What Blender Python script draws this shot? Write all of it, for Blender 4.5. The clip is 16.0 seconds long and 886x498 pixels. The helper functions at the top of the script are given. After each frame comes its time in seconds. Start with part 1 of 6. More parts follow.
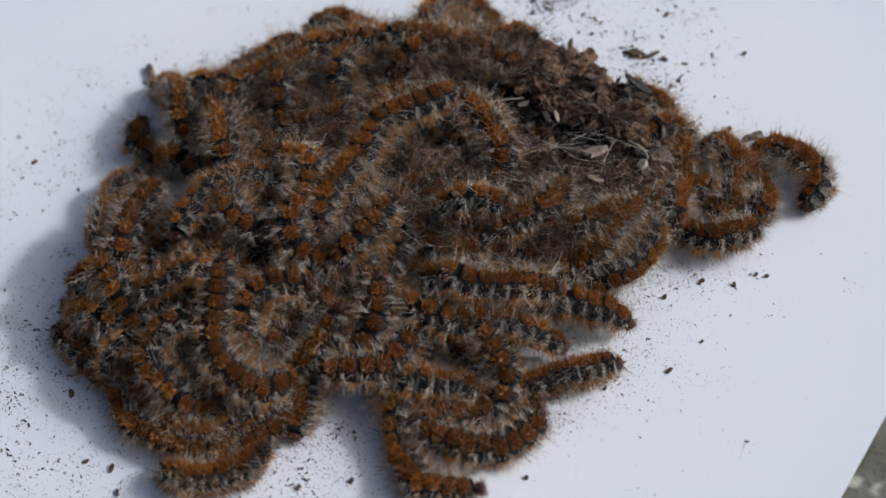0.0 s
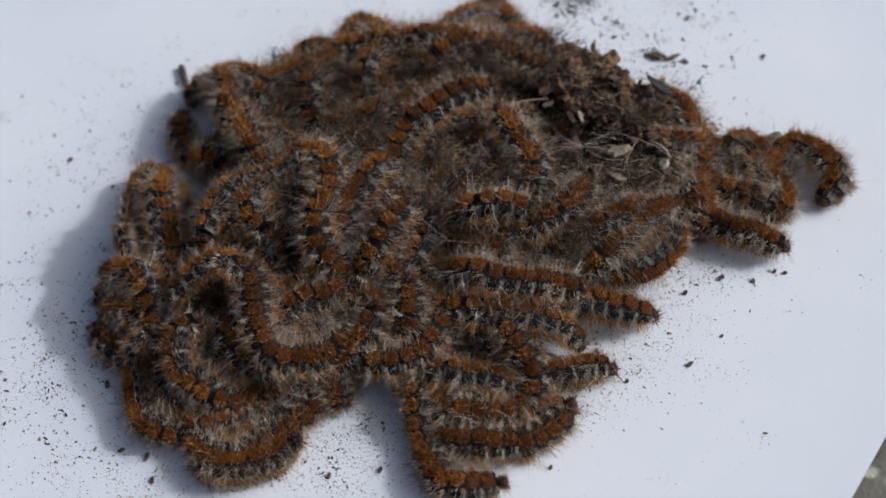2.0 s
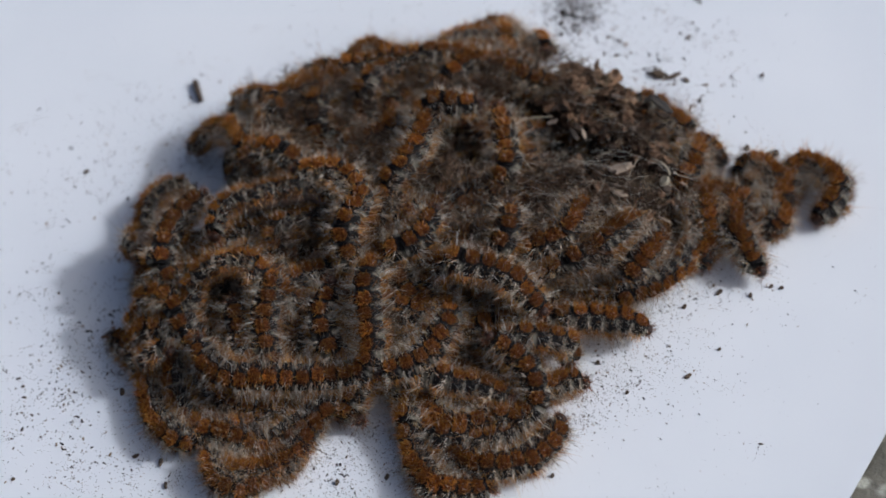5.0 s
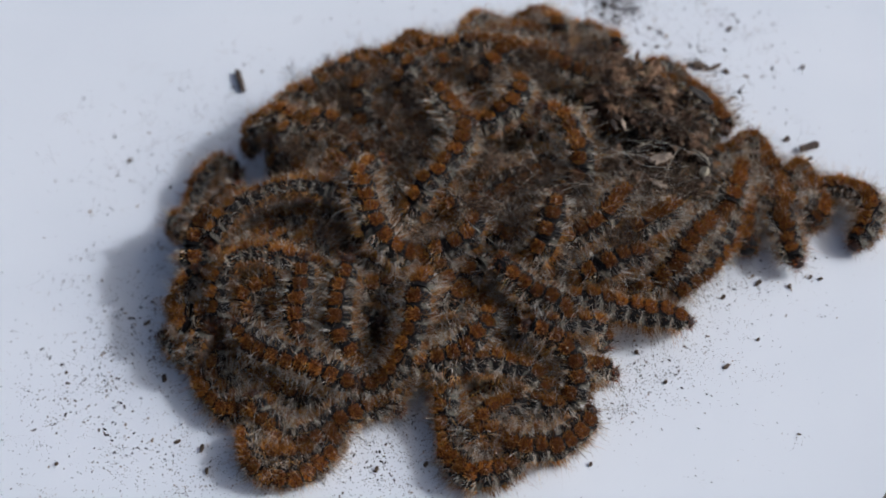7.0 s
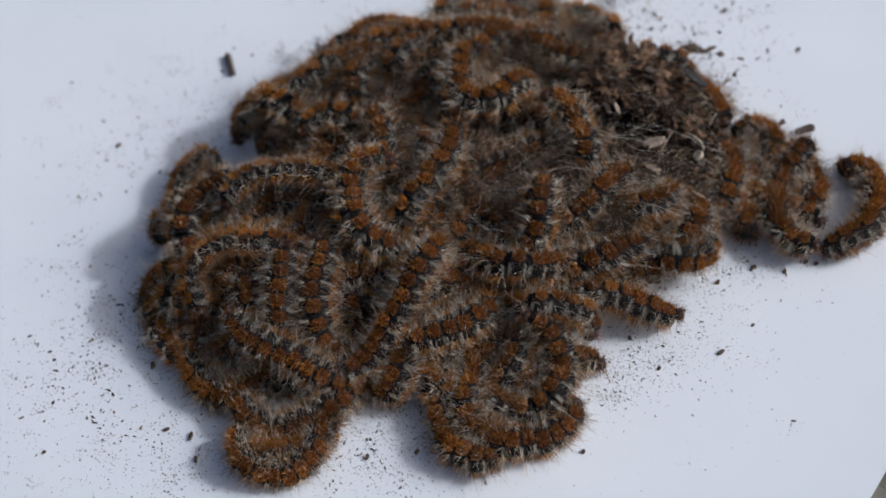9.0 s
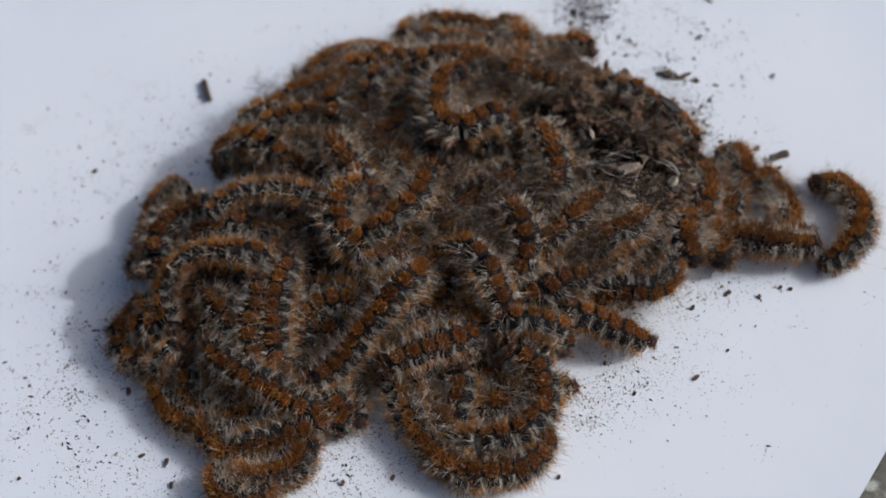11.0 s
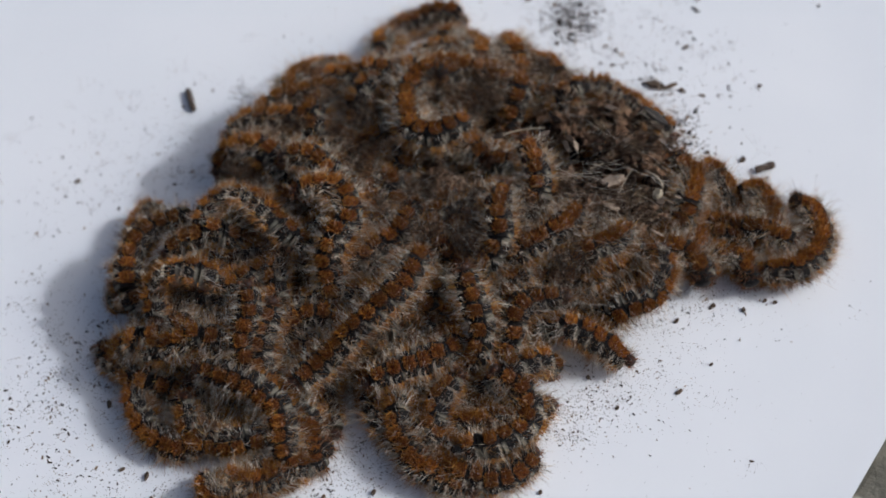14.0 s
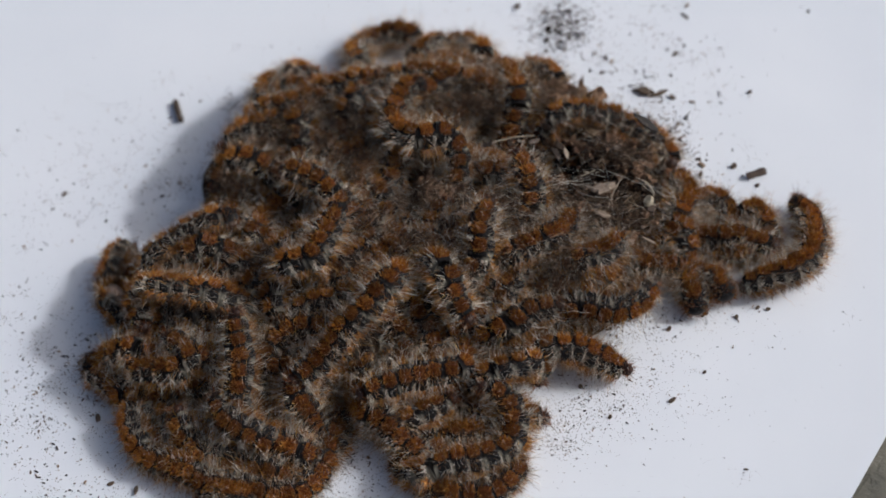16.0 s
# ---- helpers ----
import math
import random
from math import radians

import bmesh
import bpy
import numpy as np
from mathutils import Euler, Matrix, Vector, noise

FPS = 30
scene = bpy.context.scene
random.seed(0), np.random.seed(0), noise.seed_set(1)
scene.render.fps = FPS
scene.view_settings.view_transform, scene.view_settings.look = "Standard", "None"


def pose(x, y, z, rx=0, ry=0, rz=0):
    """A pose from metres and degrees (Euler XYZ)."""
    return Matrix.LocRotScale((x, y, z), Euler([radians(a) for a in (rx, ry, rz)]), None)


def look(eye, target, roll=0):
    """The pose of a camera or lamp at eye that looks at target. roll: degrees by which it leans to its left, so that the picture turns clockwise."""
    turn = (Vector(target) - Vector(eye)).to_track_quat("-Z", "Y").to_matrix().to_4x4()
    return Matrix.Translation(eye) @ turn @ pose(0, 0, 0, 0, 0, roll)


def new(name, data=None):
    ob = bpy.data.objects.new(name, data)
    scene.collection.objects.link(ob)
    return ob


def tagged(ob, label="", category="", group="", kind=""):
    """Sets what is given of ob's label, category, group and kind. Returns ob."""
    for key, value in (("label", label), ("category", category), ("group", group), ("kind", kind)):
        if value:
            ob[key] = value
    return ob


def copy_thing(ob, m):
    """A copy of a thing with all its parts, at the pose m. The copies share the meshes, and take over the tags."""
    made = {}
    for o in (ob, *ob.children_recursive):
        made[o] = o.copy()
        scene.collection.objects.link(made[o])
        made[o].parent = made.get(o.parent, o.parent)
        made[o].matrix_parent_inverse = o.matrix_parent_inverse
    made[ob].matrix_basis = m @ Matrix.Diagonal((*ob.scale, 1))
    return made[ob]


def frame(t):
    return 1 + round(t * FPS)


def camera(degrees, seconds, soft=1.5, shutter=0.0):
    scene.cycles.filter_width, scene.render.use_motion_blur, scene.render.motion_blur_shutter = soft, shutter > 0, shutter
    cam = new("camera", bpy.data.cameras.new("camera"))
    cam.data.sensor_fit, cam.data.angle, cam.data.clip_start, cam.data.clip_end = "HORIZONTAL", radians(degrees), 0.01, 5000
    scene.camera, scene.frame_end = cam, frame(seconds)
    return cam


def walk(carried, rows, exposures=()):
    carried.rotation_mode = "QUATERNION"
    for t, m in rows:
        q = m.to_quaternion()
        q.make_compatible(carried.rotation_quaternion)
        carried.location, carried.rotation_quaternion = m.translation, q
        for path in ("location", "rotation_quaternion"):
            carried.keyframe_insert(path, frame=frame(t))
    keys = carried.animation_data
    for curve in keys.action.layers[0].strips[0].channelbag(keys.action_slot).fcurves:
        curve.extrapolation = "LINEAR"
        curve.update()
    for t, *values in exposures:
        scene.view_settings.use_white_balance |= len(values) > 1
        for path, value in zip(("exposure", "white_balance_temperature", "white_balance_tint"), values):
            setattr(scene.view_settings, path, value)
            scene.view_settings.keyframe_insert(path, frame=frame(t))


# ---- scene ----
cam = camera(26.9, 16.0, soft=1.7)
cam.data.dof.use_dof = True
cam.data.dof.focus_distance = 0.342
cam.data.dof.aperture_fstop = 14
PATH = [
    (0, (0.00214, -0.20144, 0.28012), (0.00486, -0.01837, 0.04248), -8.41),
    (0.5, (0.00024, -0.20404, 0.28307), (0.00483, -0.01978, 0.04637), -8.00),
    (1, (-0.00234, -0.20597, 0.28422), (0.00145, -0.02172, 0.04749), -7.95),
    (1.5, (-0.00172, -0.20717, 0.28556), (0.00002, -0.02333, 0.04849), -8.40),
    (2, (-0.00112, -0.20828, 0.28628), (-0.00000, -0.02404, 0.04952), -8.58),
    (2.5, (0.00050, -0.20814, 0.28982), (0.00066, -0.02505, 0.05216), -8.88),
    (3, (-0.00308, -0.21137, 0.28962), (-0.00158, -0.02714, 0.05286), -8.31),
    (3.2, (-0.00359, -0.21141, 0.28968), (-0.00273, -0.02776, 0.05246), -8.32),
    (5.3, (-0.00007, -0.21276, 0.29636), (0.00044, -0.02795, 0.06005), -8.31),
    (5.5, (0.00136, -0.21306, 0.29654), (0.00068, -0.02750, 0.06081), -8.63),
    (6, (-0.00104, -0.21505, 0.29803), (-0.00177, -0.02832, 0.06323), -8.60),
    (6.5, (-0.00138, -0.21441, 0.29758), (-0.00530, -0.02902, 0.06175), -9.18),
    (7, (-0.00145, -0.21451, 0.29690), (-0.00740, -0.03017, 0.06029), -9.64),
    (7.5, (-0.00050, -0.21401, 0.29631), (-0.00743, -0.02994, 0.05952), -9.88),
    (8, (-0.00096, -0.21314, 0.29498), (-0.00760, -0.02953, 0.05782), -9.90),
    (8.5, (-0.00121, -0.21322, 0.29380), (-0.00731, -0.02996, 0.05637), -9.72),
    (9, (0.00042, -0.21190, 0.29394), (-0.00610, -0.02977, 0.05564), -9.92),
    (9.5, (0.00147, -0.21253, 0.29431), (-0.00421, -0.02943, 0.05673), -9.74),
    (9.7, (0.00113, -0.21188, 0.29559), (-0.00470, -0.02911, 0.05777), -9.70),
    (11.8, (0.00114, -0.21236, 0.29142), (-0.00001, -0.02648, 0.05595), -8.64),
    (12, (0.00095, -0.21148, 0.29014), (-0.00099, -0.02679, 0.05374), -8.87),
    (12.5, (0.00367, -0.20996, 0.28958), (-0.00149, -0.02753, 0.05148), -9.66),
    (13, (0.00515, -0.20976, 0.29196), (0.00121, -0.02718, 0.05395), -9.47),
    (13.5, (0.00581, -0.20875, 0.29223), (0.00210, -0.02532, 0.05487), -9.37),
    (14, (0.00596, -0.20872, 0.29445), (0.00236, -0.02433, 0.05783), -9.15),
    (14.5, (0.00313, -0.20923, 0.29516), (0.00092, -0.02380, 0.05934), -8.70),
    (15, (0.00305, -0.21048, 0.29284), (0.00149, -0.02376, 0.05804), -8.50),
    (15.5, (0.00630, -0.20972, 0.29123), (0.00381, -0.02339, 0.05613), -8.91),
    (16, (0.00604, -0.20773, 0.29192), (0.00415, -0.02183, 0.05648), -9.23),
]
walk(cam, [(t, look(eye, target, roll)) for t, eye, target, roll in PATH], exposures=[(0, 0, 5510, 7), (3, -0.02, 5480, 7), (7, -0.05, 5430, 7), (9.5, -0.05, 5450, 7), (12.5, 0, 5550, 7), (16, 0.03, 5640, 7)])

world = bpy.data.worlds.new("sky")
scene.world = world
world.use_nodes = True
sky = world.node_tree.nodes.new("ShaderNodeTexSky")
sky.sky_type = "NISHITA"
sky.sun_disc = False
sky.sun_elevation = radians(37)
sky.sun_rotation = radians(97)
sky.air_density = 0.75
sky.dust_density = 8.0
sky.ozone_density = 0.0
world.node_tree.links.new(sky.outputs[0], world.node_tree.nodes["Background"].inputs[0])
world.node_tree.nodes["Background"].inputs[1].default_value = 0.083
sun = new("sun", bpy.data.lights.new("sun", "SUN"))
sun.data.energy = 1.71
sun.data.color = (1.0, 0.965, 0.94)
sun.data.angle = radians(0.9)
sun.matrix_basis = look((0.788, -0.100, 0.607), (0, 0, 0))

MM = 0.001

# ---- materials ----


def material(name, rough=0.7, spec=0.3):
    m = bpy.data.materials.new(name)
    m.use_nodes = True
    p = m.node_tree.nodes["Principled BSDF"]
    p.inputs["Roughness"].default_value = rough
    p.inputs["Specular IOR Level"].default_value = spec
    return m, m.node_tree, p


def add_noise(nt, scale, detail=4, rough=0.6, coords="Object"):
    tc = nt.nodes.new("ShaderNodeTexCoord")
    n = nt.nodes.new("ShaderNodeTexNoise")
    n.inputs["Scale"].default_value = scale
    n.inputs["Detail"].default_value = detail
    n.inputs["Roughness"].default_value = rough
    nt.links.new(tc.outputs[coords], n.inputs["Vector"])
    return n.outputs["Fac"]


def ramp(nt, fac, stops):
    r = nt.nodes.new("ShaderNodeValToRGB")
    while len(r.color_ramp.elements) < len(stops):
        r.color_ramp.elements.new(0.5)
    for e, (at, c) in zip(r.color_ramp.elements, stops):
        e.position, e.color = at, (*c, 1)
    nt.links.new(fac, r.inputs["Fac"])
    return r.outputs["Color"]


def blend(nt, fac, a, b, how="MIX"):
    m = nt.nodes.new("ShaderNodeMix")
    m.data_type, m.blend_type = "RGBA", how
    for value, socket in ((fac, m.inputs[0]), (a, m.inputs[6]), (b, m.inputs[7])):
        if isinstance(value, (int, float)):
            socket.default_value = value
        elif isinstance(value, tuple):
            socket.default_value = (*value, 1)
        else:
            nt.links.new(value, socket)
    return m.outputs[2]


def bump(nt, p, height, strength, distance):
    b = nt.nodes.new("ShaderNodeBump")
    b.inputs["Strength"].default_value = strength
    b.inputs["Distance"].default_value = distance
    nt.links.new(height, b.inputs["Height"])
    nt.links.new(b.outputs[0], p.inputs["Normal"])


def paper_material():
    m, nt, p = material("white_paper", 0.75, 0.2)
    big = add_noise(nt, 14, 3)
    fine = add_noise(nt, 900, 3)
    c = ramp(nt, big, [(0.3, (0.76, 0.77, 0.79)), (0.7, (0.82, 0.82, 0.83))])
    nt.links.new(c, p.inputs["Base Color"])
    bump(nt, p, fine, 0.08, 0.0001)
    return m


def stone_material():
    m, nt, p = material("lichened_stone", 0.9, 0.2)
    a = ramp(nt, add_noise(nt, 60, 6), [(0.3, (0.10, 0.095, 0.075)), (0.55, (0.19, 0.175, 0.14)), (0.75, (0.27, 0.25, 0.2))])
    spots = ramp(nt, add_noise(nt, 170, 2, 0.4), [(0.6, (0, 0, 0)), (0.68, (1, 1, 1))])
    c = blend(nt, spots, a, (0.47, 0.46, 0.38))
    nt.links.new(c, p.inputs["Base Color"])
    bump(nt, p, add_noise(nt, 400, 5), 0.6, 0.002)
    return m


def random_tone(nt, lo, hi):
    info = nt.nodes.new("ShaderNodeObjectInfo")
    return ramp(nt, info.outputs["Random"], [(0.0, lo), (1.0, hi)])


def island_tone(nt, stops):
    g = nt.nodes.new("ShaderNodeNewGeometry")
    return ramp(nt, g.outputs["Random Per Island"], stops)


def skin_material():
    """Slate back with a rusty wart at its top, cream streaks at the folds of the flanks, dull pinkish belly."""
    m, nt, p = material("caterpillar_skin", 0.85, 0.06)
    tc = nt.nodes.new("ShaderNodeTexCoord")
    xyz = nt.nodes.new("ShaderNodeSeparateXYZ")
    nt.links.new(tc.outputs["Object"], xyz.inputs[0])

    def ranged(value, low, high):
        r = nt.nodes.new("ShaderNodeMapRange")
        r.inputs["From Min"].default_value, r.inputs["From Max"].default_value = low * MM, high * MM
        nt.links.new(value, r.inputs["Value"])
        return r.outputs[0]

    def size_of(value):
        n = nt.nodes.new("ShaderNodeMath")
        n.operation = "ABSOLUTE"
        nt.links.new(value, n.inputs[0])
        return n.outputs[0]

    wob = nt.nodes.new("ShaderNodeMath")
    wob.operation = "MULTIPLY_ADD"
    nt.links.new(add_noise(nt, 700, 3), wob.inputs[0])
    wob.inputs[1].default_value = 0.3
    nt.links.new(ranged(xyz.outputs["Z"], -2.3, 2.3), wob.inputs[2])
    c = ramp(nt, wob.outputs[0], [(0.2, (0.27, 0.19, 0.15)), (0.45, (0.17, 0.125, 0.098)), (0.58, (0.035, 0.032, 0.031)),
                                  (0.75, (0.012, 0.011, 0.011)), (1.0, (0.009, 0.008, 0.008))])
    fold = ranged(size_of(xyz.outputs["X"]), 0.95, 1.35)
    flank = ranged(size_of(xyz.outputs["Y"]), 1.1, 1.6)
    c = blend(nt, blend(nt, 1.0, fold, flank, "MULTIPLY"), c, (0.15, 0.135, 0.105))
    wart = blend(nt, 1.0, ranged(xyz.outputs["Z"], 1.95, 2.2), ranged(size_of(xyz.outputs["X"]), 1.25, 0.95), "MULTIPLY")
    c = blend(nt, wart, c, (0.10, 0.034, 0.012))
    g = blend(nt, ramp(nt, add_noise(nt, 2600, 3), [(0.5, (0, 0, 0)), (0.75, (0.35, 0.35, 0.35))]), c, (0.10, 0.095, 0.09))
    nt.links.new(g, p.inputs["Base Color"])
    bump(nt, p, add_noise(nt, 3000, 3), 0.5, 0.0002)
    return m


def hair_material(name, stops, rough=0.45, low=(0.7, 0.7, 0.7), high=(1.2, 1.17, 1.12), thin=0.2):
    m, nt, p = material(name, rough, 0.16)
    c = island_tone(nt, stops)
    t = blend(nt, 1.0, c, random_tone(nt, low, high), "MULTIPLY")
    nt.links.new(t, p.inputs["Base Color"])
    glow = nt.nodes.new("ShaderNodeBsdfTranslucent")
    nt.links.new(t, glow.inputs["Color"])
    mix = nt.nodes.new("ShaderNodeMixShader")
    mix.inputs[0].default_value = thin
    sheet = next(n for n in nt.nodes if n.type == "OUTPUT_MATERIAL")
    nt.links.new(p.outputs[0], mix.inputs[1])
    nt.links.new(glow.outputs[0], mix.inputs[2])
    nt.links.new(mix.outputs[0], sheet.inputs["Surface"])
    return m


def chip_material(name, stops, rough=0.8):
    m, nt, p = material(name, rough, 0.25)
    c = island_tone(nt, stops)
    d = blend(nt, 0.6, c, ramp(nt, add_noise(nt, 1800, 4), [(0.3, (0.45, 0.45, 0.45)), (0.7, (1.2, 1.2, 1.2))]), "MULTIPLY")
    nt.links.new(d, p.inputs["Base Color"])
    bump(nt, p, add_noise(nt, 2500, 4), 0.5, 0.0002)
    return m


def nest_material():
    m, nt, p = material("matted_nest", 0.95, 0.1)
    a = ramp(nt, add_noise(nt, 220, 6, 0.7), [(0.3, (0.009, 0.005, 0.003)), (0.55, (0.03, 0.017, 0.01)), (0.75, (0.085, 0.051, 0.03))])
    nt.links.new(a, p.inputs["Base Color"])
    bump(nt, p, add_noise(nt, 700, 6, 0.7), 1.0, 0.002)
    return m


def rag_material():
    m, nt, p = material("old_silk", 0.85, 0.2)
    a = ramp(nt, add_noise(nt, 900, 6, 0.75), [(0.3, (0.05, 0.031, 0.02)), (0.5, (0.165, 0.105, 0.068)), (0.72, (0.37, 0.26, 0.18))])
    b = blend(nt, 1.0, a, random_tone(nt, (0.12, 0.10, 0.085), (1.75, 1.58, 1.4)), "MULTIPLY")
    nt.links.new(b, p.inputs["Base Color"])
    bump(nt, p, add_noise(nt, 1500, 6, 0.75), 1.0, 0.0008)
    return m


RAG = rag_material()
PAPER, STONE, SKIN, NEST = paper_material(), stone_material(), skin_material(), nest_material()
ORANGE = hair_material("orange_hair", [(0.0, (0.24, 0.085, 0.014)), (0.35, (0.44, 0.18, 0.028)), (0.75, (0.60, 0.29, 0.05)), (1.0, (0.80, 0.54, 0.18))], low=(0.5, 0.46, 0.42), high=(1.3, 1.26, 1.18), thin=0.32)
RUST = hair_material("rust_hair", [(0.0, (0.10, 0.026, 0.009)), (0.6, (0.24, 0.07, 0.016)), (1.0, (0.38, 0.13, 0.028))])
FUZZ = hair_material("belly_fuzz", [(0.0, (0.025, 0.014, 0.008)), (0.5, (0.10, 0.055, 0.03)), (1.0, (0.38, 0.25, 0.14))])
PALE = hair_material("pale_hair", [(0.0, (0.24, 0.185, 0.125)), (0.45, (0.62, 0.56, 0.46)), (1.0, (0.94, 0.91, 0.83))], 0.35, thin=0.3)
SILK = hair_material("silk_thread", [(0.0, (0.03, 0.02, 0.014)), (0.7, (0.065, 0.036, 0.021)), (0.93, (0.25, 0.165, 0.10)), (1.0, (0.85, 0.8, 0.7))], 0.4)
WAD = hair_material("silk_wad", [(0.0, (0.014, 0.008, 0.006)), (0.55, (0.075, 0.044, 0.027)), (0.88, (0.22, 0.15, 0.1)), (1.0, (0.6, 0.48, 0.35))], 0.6, low=(0.4, 0.37, 0.35), thin=0.3)
DEBRIS = chip_material("nest_bits", [(0.0, (0.008, 0.006, 0.004)), (0.65, (0.03, 0.017, 0.009)), (0.93, (0.13, 0.08, 0.048)), (1.0, (0.5, 0.4, 0.3))])
WEB = hair_material("web_thread", [(0.0, (0.10, 0.07, 0.048)), (0.5, (0.30, 0.23, 0.17)), (1.0, (0.85, 0.8, 0.7))], 0.35)
FIBRE = hair_material("plant_fibre", [(0.0, (0.03, 0.02, 0.012)), (0.6, (0.09, 0.056, 0.03)), (1.0, (0.5, 0.37, 0.23))], 0.5, low=(0.3, 0.28, 0.26))
CRUMB = chip_material("frass_crumb", [(0.0, (0.022, 0.016, 0.012)), (0.4, (0.07, 0.05, 0.036)), (0.75, (0.2, 0.14, 0.095)), (1.0, (0.42, 0.3, 0.19))])
CHIP = chip_material("plant_chip", [(0.0, (0.02, 0.014, 0.011)), (0.5, (0.07, 0.05, 0.038)), (0.85, (0.16, 0.12, 0.092)), (1.0, (0.33, 0.26, 0.2))])
BARK = chip_material("pale_bark", [(0.0, (0.24, 0.18, 0.13)), (1.0, (0.33, 0.255, 0.19))])
STRAW = chip_material("dry_straw", [(0.0, (0.2, 0.155, 0.1)), (1.0, (0.42, 0.35, 0.26))], 0.55)
SEED = chip_material("seed_husk", [(0.0, (0.36, 0.31, 0.21)), (1.0, (0.44, 0.375, 0.27))], 0.6)
DARK = chip_material("dark_husk", [(0.0, (0.016, 0.012, 0.01)), (1.0, (0.03, 0.022, 0.017))], 0.5)
HEAD = chip_material("head_shell", [(0.0, (0.022, 0.012, 0.009)), (1.0, (0.04, 0.016, 0.010))], 0.4)

# ---- shapes ----


def mesh(name, verts, faces, mats, slots=None, smooth=False):
    me = bpy.data.meshes.new(name)
    me.from_pydata([tuple(v) for v in verts], [], faces)
    for m in mats if isinstance(mats, (list, tuple)) else [mats]:
        me.materials.append(m)
    if slots:
        me.polygons.foreach_set("material_index", slots)
    if smooth:
        me.polygons.foreach_set("use_smooth", [True] * len(faces))
    me.update()
    return me


def part(name, me, parent, label=""):
    ob = new(name, me)
    ob.parent = parent
    return tagged(ob, label)


class Hairs:
    """Gathers tapering bent blades, three triangles each."""

    def __init__(self):
        self.v, self.f, self.s = [], [], []

    def add(self, root, way, length, width, sag, rnd, slot=0):
        way = Vector(way).normalized()
        side = way.cross(Vector((rnd.uniform(-1, 1), rnd.uniform(-1, 1), rnd.uniform(-1, 1)))).normalized() * width / 2
        root = Vector(root)
        mid = root + way * length * 0.55 + Vector(sag) * 0.3
        tip = root + way * length + Vector(sag)
        n = len(self.v)
        self.v += [root - side, root + side, mid + side * 0.75, mid - side * 0.75, tip]
        self.f += [(n, n + 1, n + 2, n + 3), (n + 3, n + 2, n + 4)]
        self.s += [slot, slot]

    def spike(self, root, way, length, width, rnd, slot=0):
        """A short straight hair of one triangle."""
        way = Vector(way).normalized()
        side = way.cross(Vector((rnd.uniform(-1, 1), rnd.uniform(-1, 1), rnd.uniform(-1, 1)))).normalized() * width / 2
        root = Vector(root)
        n = len(self.v)
        self.v += [root - side, root + side, root + way * length]
        self.f.append((n, n + 1, n + 2))
        self.s.append(slot)

    def strand(self, points, width, slot=0):
        """A long thread through points."""
        n = len(self.v)
        for p in points:
            p = Vector(p)
            self.v += [p - Vector((width / 2, 0, 0)), p + Vector((0, width / 2, width / 2))]
        for k in range(len(points) - 1):
            a = n + 2 * k
            self.f.append((a, a + 1, a + 3, a + 2))
            self.s.append(slot)

    def mesh(self, name, mats):
        return mesh(name, self.v, self.f, mats, self.s)


def ring_mesh(length=3.5, radius=2.0, around=16, along=7):
    """One body ring: a barrel with a fold at each end, flattened below."""
    v, f = [], []
    for i in range(along):
        u = i / (along - 1)
        r = radius * (0.80 + 0.20 * math.sin(math.pi * u) ** 0.6)
        for k in range(around):
            a = 2 * math.pi * k / around
            y, z = r * math.sin(a), r * math.cos(a)
            if z < 0:
                z *= 0.85
            v.append(((u - 0.5) * length * MM, y * MM, z * MM))
    for i in range(along - 1):
        for k in range(around):
            f.append((i * around + k, i * around + (k + 1) % around, (i + 1) * around + (k + 1) % around, (i + 1) * around + k))
    f.append(tuple(range(around)))
    f.append(tuple(range((along - 1) * around + around - 1, (along - 1) * around - 1, -1)))
    return mesh("body_ring", v, f, SKIN, smooth=True)


def on_ring(a, x, side=1, r=2.25):
    """A place on a body ring: a radians down from the top of the back, x mm along."""
    return (x * MM, side * r * math.sin(a) * MM, r * math.cos(a) * MM)


